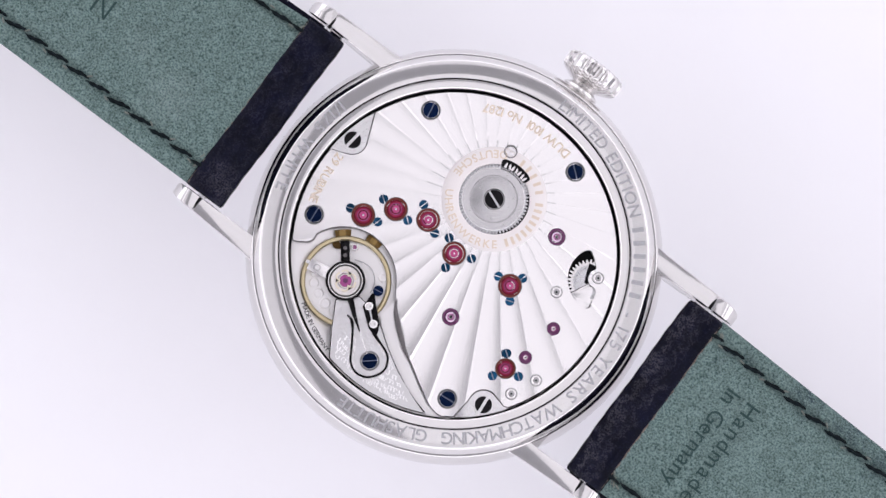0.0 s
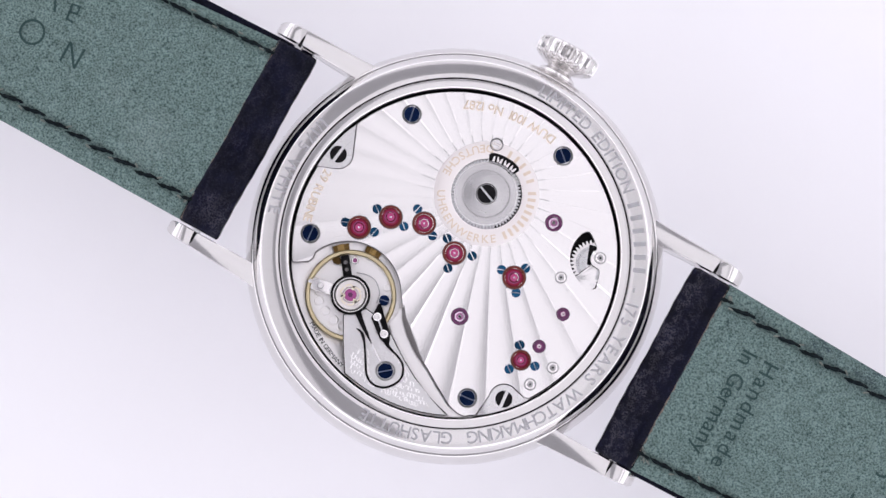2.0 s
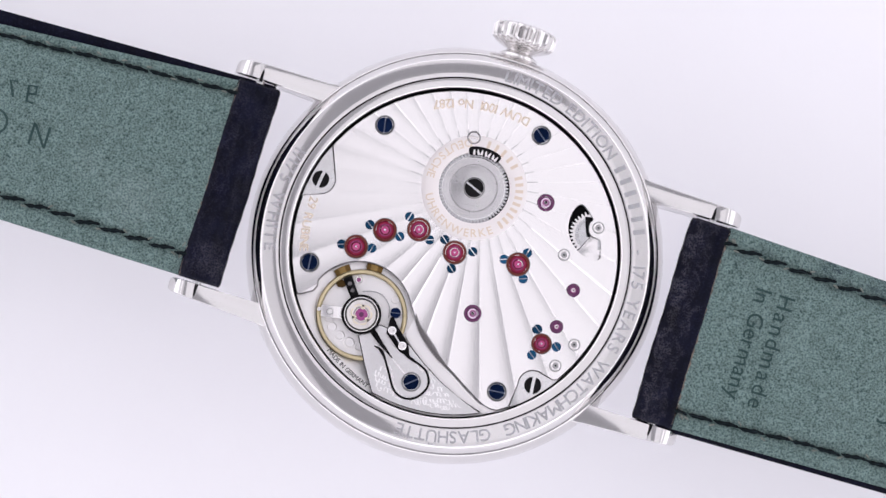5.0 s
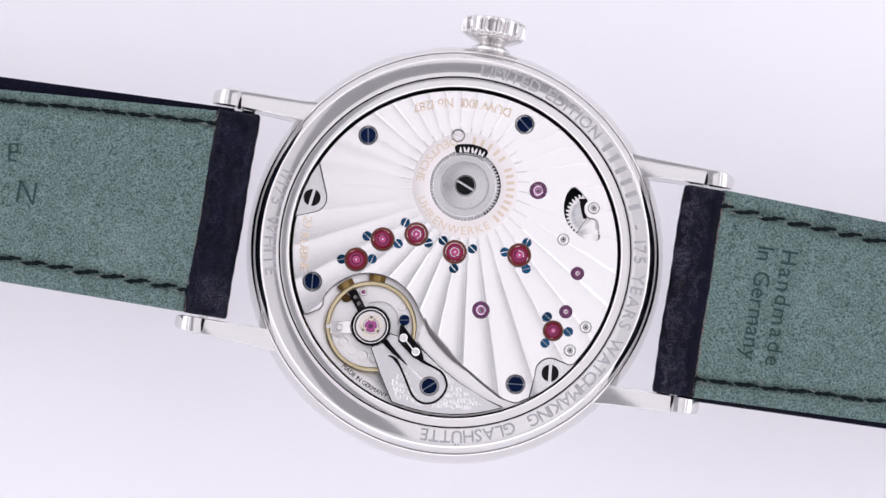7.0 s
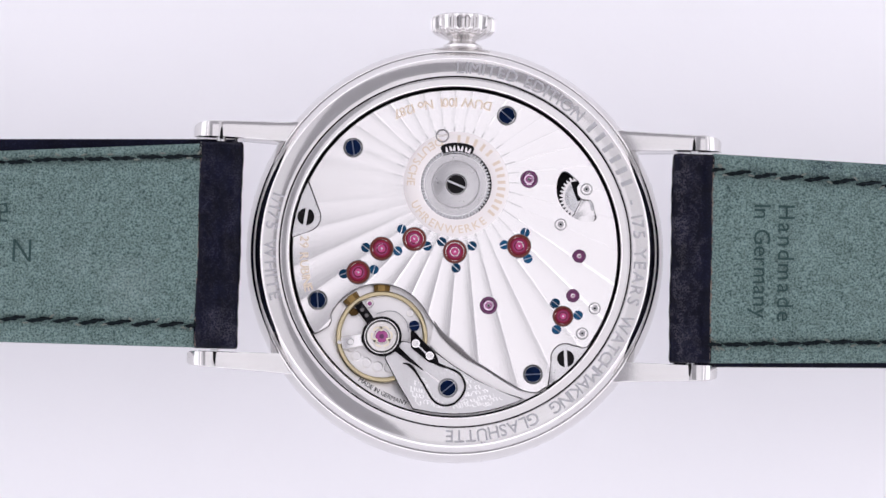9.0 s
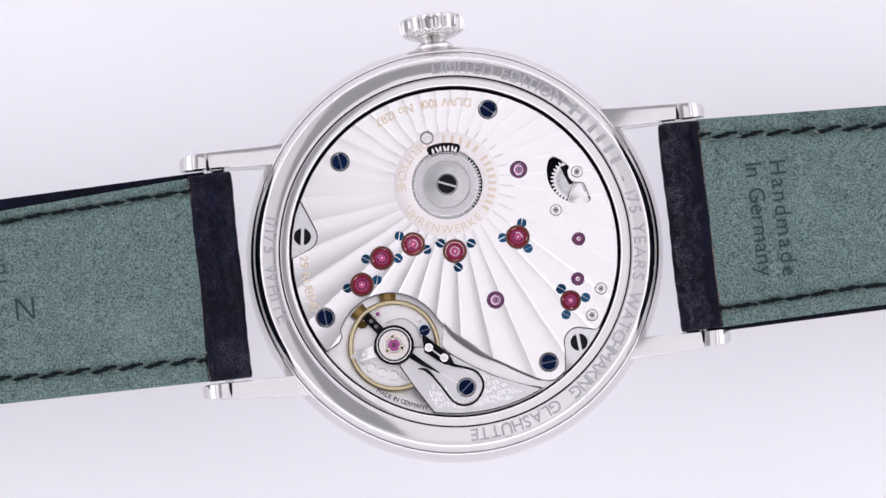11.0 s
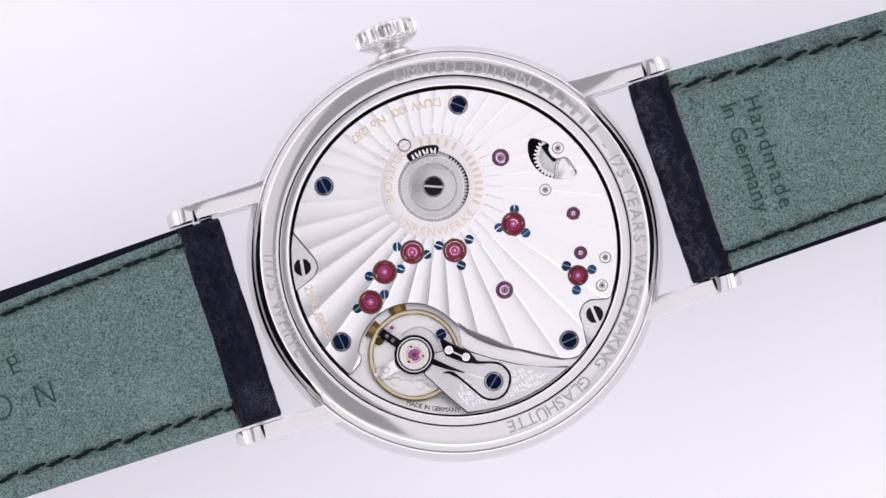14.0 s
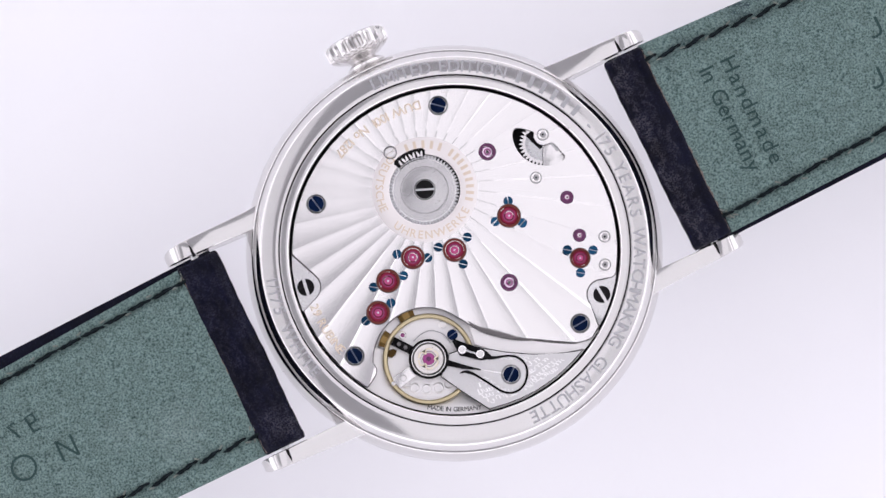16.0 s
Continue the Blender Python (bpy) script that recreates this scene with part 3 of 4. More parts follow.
def build_bridge():
    ribs, sub = 36, 14
    r0 = 5.15
    shift = radians(-82.4)
    lean = 0.56             # the ribs pass the arbor at this distance
    cols = []
    for k in range(ribs):
        for j in range(sub + 1):
            u = j / sub
            e = 0.0150 if j == sub else 0.0
            a = shift + 2 * math.pi * (k + u) / ribs - e
            c, s = math.cos(a), math.sin(a)
            r = r0
            while in_bridge(WHEEL[0] + r * c - lean * s, WHEEL[1] + r * s + lean * c) and r < 40:
                r += 0.02
            cols.append((a, u, r))
    bm = bmesh.new()
    nr = 7
    grid, skirt, floor_ = [], [], []
    for a, u, r in cols:
        c, s = math.cos(a), math.sin(a)
        ox, oy = WHEEL[0] - lean * s, WHEEL[1] + lean * c
        col = []
        for i in range(nr + 1):
            q = r0 + (r - 0.14 - r0) * i / nr
            wide = q * (2 * math.pi / ribs) * min(1, (q - r0) / 1.5 + 0.15)
            z = wide * (0.036 * u - 0.100 * (u - u * u) - 0.036)
            col.append(bm.verts.new((ox + q * c, oy + q * s, z)))
        grid.append(col)
        skirt.append((bm.verts.new((ox + r * c, oy + r * s, -0.22)), bm.verts.new((ox + r * c, oy + r * s, -1.4))))
        floor_.append(bm.verts.new((ox + r0 * c, oy + r0 * s, -1.4)))
    n = len(cols)
    for i in range(n):
        j = (i + 1) % n
        for k in range(nr):
            bm.faces.new((grid[i][k], grid[i][k + 1], grid[j][k + 1], grid[j][k]))
        bm.faces.new((grid[i][nr], skirt[i][0], skirt[j][0], grid[j][nr]))
        bm.faces.new((skirt[i][0], skirt[i][1], skirt[j][1], skirt[j][0]))
        bm.faces.new((skirt[i][1], floor_[i], floor_[j], skirt[j][1]))
        bm.faces.new((floor_[i], grid[i][0], grid[j][0], floor_[j]))
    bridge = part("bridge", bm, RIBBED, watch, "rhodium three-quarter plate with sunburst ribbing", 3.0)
    # bevel and side faces coloured dark for the reflections they would show
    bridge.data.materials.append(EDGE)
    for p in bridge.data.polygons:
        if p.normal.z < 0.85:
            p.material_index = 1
    # the opening over the winding wheels, cut through
    hole = round_loop([(10.75, 8.15), (11.32, 8.09), (12.41, 7.18), (12.23, 6.66), (12.35, 5.94), (12.78, 5.54), (13.51, 5.44), (13.83, 5.07), (14.08, 4.15), (14.2, 3.68), (13.9, 3.35), (13.15, 3.27), (12.12, 3.57), (11.11, 4.26), (10.46, 5.2), (10.19, 6.3), (10.31, 7.44)], 4)
    tools = prism(hole, -3, 2)
    turn = lambda cx, cy, r, a0, a1, n: [(cx + r * math.cos(radians(a0 + (a1 - a0) * k / n)), cy + r * math.sin(radians(a0 + (a1 - a0) * k / n))) for k in range(n + 1)]
    # the bay of the balance and its cock: along the corner, round the wheel, down to the tip with its screw
    corner = smooth_path([(-15.6, -8.15), (-14.2, -8.3), (-13.4, -8.44), (-12.9, -8.32), (-12.3, -7.95), (-11.85, -7.65), (-11.58, -7.1)], 4)
    bay = corner + turn(-6.9, -8.6, 5.2, 156, 32, 30) + smooth_path([(-1.75, -6.95), (-0.85, -8.2), (0.9, -9.75), (2.0, -10.5), (3.5, -11.3), (5.3, -12.4), (7.0, -13.35), (7.9, -13.63), (8.62, -13.66), (9.31, -13.4), (9.82, -12.99)], 5)
    prism(bay + [(13.5, -15.0), (6.0, -19.0), (-9.0, -18.0), (-17.0, -13.0)], -3, 2, 0, tools)
    tab_a, tab_b = clamp_outline(TAB_A), clamp_outline(TAB_B)
    prism(tab_a, -3, 2, 0, tools)
    prism(tab_b, -3, 2, 0, tools)
    # a narrow step along the cut edges, coloured dark in place of shade
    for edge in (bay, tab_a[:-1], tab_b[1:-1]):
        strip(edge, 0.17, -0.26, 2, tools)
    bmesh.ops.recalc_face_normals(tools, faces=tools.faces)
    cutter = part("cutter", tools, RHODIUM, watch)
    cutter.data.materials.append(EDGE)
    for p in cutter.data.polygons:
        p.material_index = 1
    mod = bridge.modifiers.new("cut", "BOOLEAN")
    mod.operation, mod.object, mod.solver, mod.use_self = "DIFFERENCE", cutter, "EXACT", True
    bpy.context.view_layer.update()
    cut = bpy.data.meshes.new_from_object(bridge.evaluated_get(bpy.context.evaluated_depsgraph_get()))
    bridge.modifiers.clear()
    if len(cut.polygons) > 500:
        cut.set_sharp_from_angle(angle=radians(3))
        bridge.data = cut
    bpy.data.objects.remove(cutter)
    return bridge


def build_engraved_ring(bridge):
    prof = [(3.50, -0.6), (3.50, 0.0), (3.54, 0.03), (3.60, 0.04), (5.10, 0.04), (5.20, 0.02), (5.22, -0.1)]
    ring = part("engraved_ring", lathe(prof, *WHEEL, 128), RING_SATIN, watch, "satin ring with gilt engraving round the barrel wheel")
    s, z = 1.12, 0.05
    arc_text("DEUTSCHE", *WHEEL, 4.46, 110, 183, s, GILT, ring, z)
    arc_text("UHRENWERKE", *WHEEL, 4.46, 204, 310, s, GILT, ring, z)
    arc_text("#####", *WHEEL, 4.46, 90, 43, s, GILT, ring, z)
    arc_text("#########", *WHEEL, 4.46, 31, -40, s, GILT, ring, z)
    # the sunk barrel wheel: a toothed rim with a turned bevel, and a brushed disc inside it
    part("well", lathe([(0, -0.75), (3.72, -0.75), (3.72, -0.1)], *WHEEL, 96), GREY_STEEL, watch, "grey well under the barrel wheel")
    wheel = part("barrel_wheel", gear(3.47, 0.32, 62, -0.66, -0.20), STEEL_SATIN, watch, "toothed steel barrel wheel")
    wheel.matrix_basis = at_mm(WHEEL[0] - 0.07, WHEEL[1] - 0.02, 0, 2)
    turned = [(3.14, -0.22), (3.12, -0.16), (3.06, -0.12)] + [(3.04 - 0.055 * k, -0.11 + (0.008 if k % 2 else 0.0)) for k in range(12)] + [(2.36, -0.12), (2.33, -0.18), (2.29, -0.18)]
    part("cover_ring", lathe(turned, 0, 0, 128), SUNRAY, wheel, "satin turned ring of the barrel wheel")
    part("cover_disc", lathe([(2.28, -0.2), (2.26, -0.12), (2.2, -0.10), (0, -0.09)], 0, 0, 128), SUNRAY, wheel, "sunray-brushed disc")
    # dark strip paints in shade on the right side of the well only
    part("shade_gap", strip([(WHEEL[0] + 3.34 * math.cos(radians(a)), WHEEL[1] + 3.34 * math.sin(radians(a))) for a in range(-50, 50, 5)], 0.36, -0.74, -0.5), DARK, ring, "dark strip for the shade beside the wheel teeth")
    bow = lambda a: (WHEEL[0] + 3.68 * math.cos(radians(a)), WHEEL[1] + 3.68 * math.sin(radians(a)))
    # no opening is cut: a dark slab paints in the slot's shade
    slot = strip([bow(a) for a in range(64, 116, 3)], [0.45] + [0.78] + [0.86] * 14 + [0.78, 0.45], -0.1, 0.075)
    part("tooth_slot", slot, DARK, ring, "dark slab for the shaded slot behind the wheel teeth")
    tooth = prism([(-0.13, -0.34), (0.13, -0.34), (0.10, 0.02), (0.04, 0.20), (-0.04, 0.20), (-0.10, 0.02)], 0.05, 0.11)
    me = bpy.data.meshes.new("tooth")
    tooth.to_mesh(me)
    tooth.free()
    finish(me, STEEL)
    for i in range(7):
        a = radians(69.5 + 6.2 * i)
        link_data("tooth", me, ring, at=at_mm(WHEEL[0] + 3.62 * math.cos(a), WHEEL[1] + 3.62 * math.sin(a), 0, math.degrees(a) - 90 + (14 if i % 2 else -6)))


def half_disc_screw(r, slot, mat, name="screw", sink=0.0, floor_mat=None):
    """Meshes of a slotted screw: two halves of the head, the bottom of the slot, and the rim of its sink."""
    bm = bmesh.new()
    for sy in (1, -1):
        a0 = math.asin(slot / 2 / r)
        pts = [(r * math.cos(a0 + (math.pi - 2 * a0) * i / 20), sy * r * math.sin(a0 + (math.pi - 2 * a0) * i / 20)) for i in range(21)]
        if sy < 0:
            pts = pts[::-1]
        prism(pts, -0.3, 0.06, 0.05, bm)
    me = bpy.data.meshes.new(name)
    bmesh.ops.recalc_face_normals(bm, faces=bm.faces)
    bm.to_mesh(me)
    bm.free()
    finish(me, mat)
    groove = bpy.data.meshes.new("slot")
    bm = prism([(-r * 0.96, -slot * 0.6), (r * 0.96, -slot * 0.6), (r * 0.96, slot * 0.6), (-r * 0.96, slot * 0.6)], -0.3, -0.06)
    bm.to_mesh(groove)
    bm.free()
    finish(groove, floor_mat or STEEL_SATIN)
    rim = None
    if sink:
        bm = lathe([(r + 0.03, -0.3), (r + 0.03, -0.10), (r + sink, 0.03), (r + sink + 0.03, 0.035), (r + sink + 0.06, -0.1)], seg=40)
        rim = bpy.data.meshes.new("sink_rim")
        bm.to_mesh(rim)
        bm.free()
        # grey metal paints in the darker reflection of the polished sink
        finish(rim, GREY_STEEL)
    return me, groove, rim


def put_screw(meshes, x, y, z, turn, label, name="screw"):
    ob = link_data(name, meshes[0], watch, label, at_mm(x, y, z, turn))
    link_data("slot", meshes[1], ob)
    if meshes[2]:
        link_data("sink_rim", meshes[2], ob)
    return ob


def build_screws():
    big = half_disc_screw(0.76, 0.12, BLUED, sink=0.17, floor_mat=SLOT)
    for x, y, a in ((-9.95, 10.01, 100), (5.11, 13.58, -40), (8.29, -11.86, 5), (-13.01, -5.13, 95), (-0.02, -13.42, 40)):
        put_screw(big, x, y, 0.05 if y > -13 else 0.35, a, "blued steel screw with a polished sink")
    black = half_disc_screw(0.84, 0.30, BLACK_STEEL)
    put_screw(black, *TAB_A, -0.33, 82, "black polished slotted case screw")
    put_screw(black, *TAB_B, -0.33, 95, "black polished slotted case screw")
    put_screw(half_disc_screw(0.92, 0.2, BLACK_STEEL, sink=0.1), *WHEEL, 0.0, -22, "black polished slotted screw of the barrel wheel")
    put_screw(half_disc_screw(0.46, 0.17, STEEL, sink=0.12, floor_mat=DARK), -1.18, 11.41, 0.08, 5, "small polished steel screw")
    part("screw_seat", lathe([(0.56, -0.1), (0.57, 0.10), (0.66, 0.10), (0.67, -0.1)], -1.18, 11.41, 40), EDGE, watch, "dark ring round the small steel screw")
    small = half_disc_screw(0.46, 0.09, BLUED_LIGHT, floor_mat=SLOT_LIGHT)
    put_screw(half_disc_screw(0.52, 0.09, BLUED, floor_mat=SLOT), -3.48, -7.40, -0.3, 10, "small blued steel screw")
    return small


def build_jewels(small):
    setting = lambda prof: lathe(prof, seg=48)

    def mesh_of(name, bm, mat):
        me = bpy.data.meshes.new(name)
        bmesh.ops.recalc_face_normals(bm, faces=bm.faces)
        bm.to_mesh(me)
        bm.free()
        return finish(me, mat)

    chaton = mesh_of("chaton", setting([(0.92, -0.2), (0.92, 0.10), (0.97, 0.14), (1.08, 0.14), (1.13, 0.08), (1.13, -0.2)]), GOLD)
    gap = mesh_of("rim_gap", setting([(1.12, -0.1), (1.13, 0.075), (1.19, 0.075), (1.21, -0.1)]), EDGE)
    groove = mesh_of("groove", setting([(0, -0.05), (0.92, -0.05), (0.92, 0.05)]), RUBY_DEEP)
    stone = mesh_of("jewel", setting([(0.90, -0.06), (0.76, 0.11), (0.70, 0.14), (0.52, 0.10), (0.46, 0.04)]), RUBY)
    # pale core and bright pivot also paint in the stone's central highlight
    core = mesh_of("jewel_core", setting([(0.40, 0.0), (0.38, 0.14), (0.25, 0.17), (0.12, 0.1), (0, 0.06)]), PINK)
    pivot = mesh_of("pivot", setting([(0.10, 0.0), (0.10, 0.18), (0, 0.22)]), CUP)
    halo = mesh_of("jewel_ring", setting([(0.62, 0.05), (0.60, 0.14), (0.55, 0.15), (0.50, 0.05)]), LILAC)
    groups = (((-9.1, -2.3), ((-10.53, -2.49), (-7.57, -1.99))), ((-6.87, 0.09), ((-8.44, 0.17), (-5.29, -0.1))), ((-3.68, 1.12), ((-4.94, 2.07), (-2.39, 0.46))),
              ((0.33, -0.01), ((-0.98, 0.93), (2.01, 0.59), (0.49, -1.62))), ((6.63, 0.7), ((5.17, 0.78), (7.18, 2.04), (7.52, -0.51))), ((11.1, -6.09), ((10.32, -4.82), (12.59, -5.95), (10.5, -7.42))))
    for n, ((x, y), screws) in enumerate(groups):
        shrink = 0.86 if n == 5 else 1.0
        ob = link_data("chaton", chaton, watch, "gold setting with a red ruby bearing", at_mm(x, y, 0) @ Matrix.Diagonal((shrink, shrink, 1, 1)))
        link_data("rim_gap", gap, ob)
        link_data("groove", groove, ob)
        link_data("jewel", stone, ob)
        link_data("jewel_core", core, ob)
        link_data("pivot", pivot, ob)
        link_data("jewel_ring", halo, ob)
        for k, (a, b) in enumerate(screws):
            put_screw(small, a, b, 0.0, (20, -35, 75, 140)[(n + 2 * k) % 4], "small blued steel screw holding a gold setting")
    rim = mesh_of("jewel", setting([(0.58, -0.1), (0.58, 0.02), (0.66, 0.10), (0.78, 0.10), (0.86, 0.03), (0.88, -0.1)]), VIOLET)
    # the cup's pale pink also paints in the highlight at the middle
    dome = mesh_of("dome", setting([(0.58, -0.06), (0.45, 0.02), (0.25, 0.0), (0.12, -0.06)]), CUP)
    cup = mesh_of("jewel_core", setting([(0.34, -0.02), (0.32, 0.05), (0.24, 0.06), (0.2, -0.02)]), LILAC)
    dot = mesh_of("pin_hole", setting([(0.10, -0.05), (0.10, 0.05), (0, 0.05)]), BLACK_STEEL)
    for x, y in ((7.47, 7.33), (3.78, -5.22)):
        ob = link_data("jewel", rim, watch, "violet ruby bearing with a bright cup", at_mm(x, y, 0.02))
        link_data("dome", dome, ob)
        link_data("jewel_core", cup, ob)
        link_data("pin_hole", dot, ob)
    flat = mesh_of("jewel", setting([(0.66, -0.1), (0.66, 0.03), (0.58, 0.07), (0.35, 0.05), (0.3, -0.02)]), VIOLET)
    flat_core = mesh_of("jewel_core", setting([(0.3, -0.05), (0.3, 0.05), (0.2, 0.08), (0, 0.04)]), LILAC)
    # bright metal ring that stands in for a glint on the stone
    glint = mesh_of("dome", setting([(0.22, 0.02), (0.20, 0.10), (0.10, 0.08), (0.09, 0.0)]), RHODIUM)
    for x, y in ((12.57, -0.14), (12.03, -4.05)):
        ob = link_data("jewel", flat, watch, "small violet ruby bearing", at_mm(x, y, 0.02))
        link_data("jewel_core", flat_core, ob)
        link_data("dome", glint, ob)
        link_data("pin_hole", dot, ob)
    pin = mesh_of("pin", setting([(0.48, -0.1), (0.47, 0.06), (0.40, 0.09), (0.30, 0.05), (0.27, -0.03)]), RHODIUM)
    collar = mesh_of("collar", setting([(0.60, -0.1), (0.60, 0.02), (0.56, 0.035), (0.49, -0.02)]), GREY_STEEL)
    cone = mesh_of("cone", setting([(0.27, -0.04), (0.25, 0.03), (0.12, 0.10), (0.08, 0.0)]), GREY_STEEL)
    eye = mesh_of("pin_hole", setting([(0.10, 0.0), (0.10, 0.085), (0, 0.085)]), DARK)
    for x, y in ((13.14, 6.47), (10.67, 2.93), (14.2, -5.24), (13.03, -7.74)):
        ob = link_data("pin", pin, watch, "polished steel pin in a turned ring", at_mm(x, y, 0.03))
        link_data("collar", collar, ob)
        link_data("cone", cone, ob)
        link_data("pin_hole", eye, ob)


def build_plate():
    plate = part("main_plate", lathe([(0, -1.35), (14.9, -1.35), (15.0, -1.3), (16.2, -1.3)], CX, CY, 192), FROSTED, watch, "silvered main plate with a frosted surface")
    # added dark ring that paints in the shade and dark reflection of the rim gap
    part("gasket", lathe([(16.12, -1.3), (16.14, -0.8), (16.26, -0.7), (16.27, 0.36)], CX, CY, 192), DARK, watch, "added dark ring for the shaded gap round the movement")
    for tab in (TAB_A, TAB_B):
        pts = []
        for x, y in clamp_outline(tab, -0.05):
            d = math.hypot(x - CX, y - CY)
            k = min(1.0, 16.1 / d)
            pts.append((CX + (x - CX) * k, CY + (y - CY) * k))
        if tab is TAB_B:
            pts = pts[1:-1] + [(CX + 16.1 * math.cos(radians(q)), CY + 16.1 * math.sin(radians(q))) for q in (-37, -43, -49)]
        else:
            pts = pts[1:-1] + [(CX + 16.1 * math.cos(radians(q)), CY + 16.1 * math.sin(radians(q))) for q in (173, 167, 161)]
        part("clamp", prism(pts, -1.3, -0.38, 0.06), CLAMP, watch, "steel clamp beside the movement's rim")
    arc_text("MADE IN GERMANY", CX, CY, 15.62, 234.4, 254.0, 0.62, INK, plate, -1.27)
    return plate


def build_writing(bridge):
    arc_text("DUW 1001", CX, CY, 14.75, 77.5, 97, 1.25, GILT, bridge, 0.02)
    arc_text("No 1287", CX, CY, 14.75, 100, 115.5, 1.25, GILT, bridge, 0.02)
    arc_text("29 RUBINE", CX, CY, 14.85, 175.5, 196.5, 1.2, GILT, bridge, 0.0)


def build_balance():
    bx, by = BAL
    well = part("balance_well", lathe([(0, -1.26), (4.3, -1.26), (4.36, -1.34)], bx, by, 96), FROSTED, watch, "frosted recess under the balance")
    wheel = part("balance_wheel", lathe([(4.02, -0.95), (4.01, -0.66), (4.06, -0.56), (4.14, -0.50), (4.26, -0.47), (4.38, -0.50), (4.46, -0.57), (4.5, -0.68), (4.5, -0.95)], seg=128, closed=True), BRASS, watch, "gilded balance wheel rim")
    wheel.matrix_basis = at_mm(bx, by)

    tab = [((r * math.cos(radians(q))), (r * math.sin(radians(q)))) for r, q in ((3.25, 139), (3.3, 147), (3.62, 152), (4.05, 151), (4.05, 141), (3.6, 138))]
    part("tab", prism(tab, -0.86, -0.6, 0.04), AMBER_DARK, wheel, "dark gilded tab inside the rim")

    def arm(deg, w, r0, r1, mat, label):
        c, s = math.cos(radians(deg)), math.sin(radians(deg))
        ob = part("stud_arm", strip([(bx + r0 * c, by + r0 * s), (bx + (r0 + r1) / 2 * c, by + (r0 + r1) / 2 * s), (bx + r1 * c, by + r1 * s)], w, -0.42, -0.2, bevel=0.05), mat, watch, label)
        for q in ((0.64, 0.82) if mat is BLACK_STEEL else (0.78,)):
            x, y = bx + r1 * q * c, by + r1 * q * s
            part("hole", lathe([(0.2, -0.21), (0.2, -0.17), (0.12, -0.17), (0, -0.18)], x, y, 20), EDGE if mat is BLACK_STEEL else STEEL, ob)
            if mat is not BLACK_STEEL:
                part("collar", lathe([(0.34, -0.2), (0.33, -0.185), (0.28, -0.185), (0.27, -0.2)], x, y, 24), GREY_STEEL, ob)
    arm(127.5, 0.86, 1.6, 3.98, BLACK_STEEL, "black polished stud arm with two dark holes")
    arm(191, 1.15, 1.6, 4.0, RHODIUM, "bright steel arm with a small screw")
    part("rim_screw", lathe([(0.2, -0.5), (0.2, -0.36), (0.12, -0.32), (0, -0.32)], bx + 4.2 * math.cos(radians(189)), by + 4.2 * math.sin(radians(189)), 16), STEEL, watch, "tiny bright screw")
    # gilded weights past the rim
    for deg, r in ((130, 4.80), (91.5, 4.80)):
        ends = lambda q: (bx + r * math.cos(radians(deg + q)), by + r * math.sin(radians(deg + q)))
        block = part("weight", strip([ends(q) for q in (-9.5, -5, 0, 5, 9.5)], 0.72, -1.1, -0.75, bevel=0.05), AMBER, watch, "gilded regulating weight")
        # paler strip paints light onto the top of the weight
        part("lit_face", strip([ends(q) for q in (-3.5, 0, 4.5)], 0.62, -0.8, -0.72, bevel=0.03), AMBER_LIGHT, block, "paler gilded strip painting the lit face of the weight")
    stud = part("stud", lathe([(0.36, -1.2), (0.36, -0.45), (0.32, -0.40), (0.22, -0.40), (0.2, -0.5)], -7.9, -5.32, 24), STEEL, watch, "steel stud with a pink stone")
    part("jewel", lathe([(0.21, -0.5), (0, -0.46)], -7.9, -5.32, 24), LILAC, stud)
    # little jewelled holes of the plate below
    for x, y, r in ((-8.1, -11.1, 0.42), (-7.0, -11.5, 0.46), (-9.1, -10.5, 0.40), (-9.6, -9.8, 0.34), (-5.95, -11.6, 0.40), (-3.9, -6.1, 0.34)):
        part("dimple", lathe([(r + 0.14, -1.27), (r, -1.22), (0.6 * r, -1.27), (0.3 * r, -1.29), (0, -1.29)], x, y, 24), FROSTED, well)
    curl = smooth_path([(-7.2, -6.3), (-6.2, -6.0), (-5.2, -6.1), (-4.3, -6.9), (-4.0, -8.0)])
    part("hairspring", strip(curl, 0.09, -0.9, -0.78), GREY_STEEL, watch, "thin outer turn of the hairspring")
    return wheel


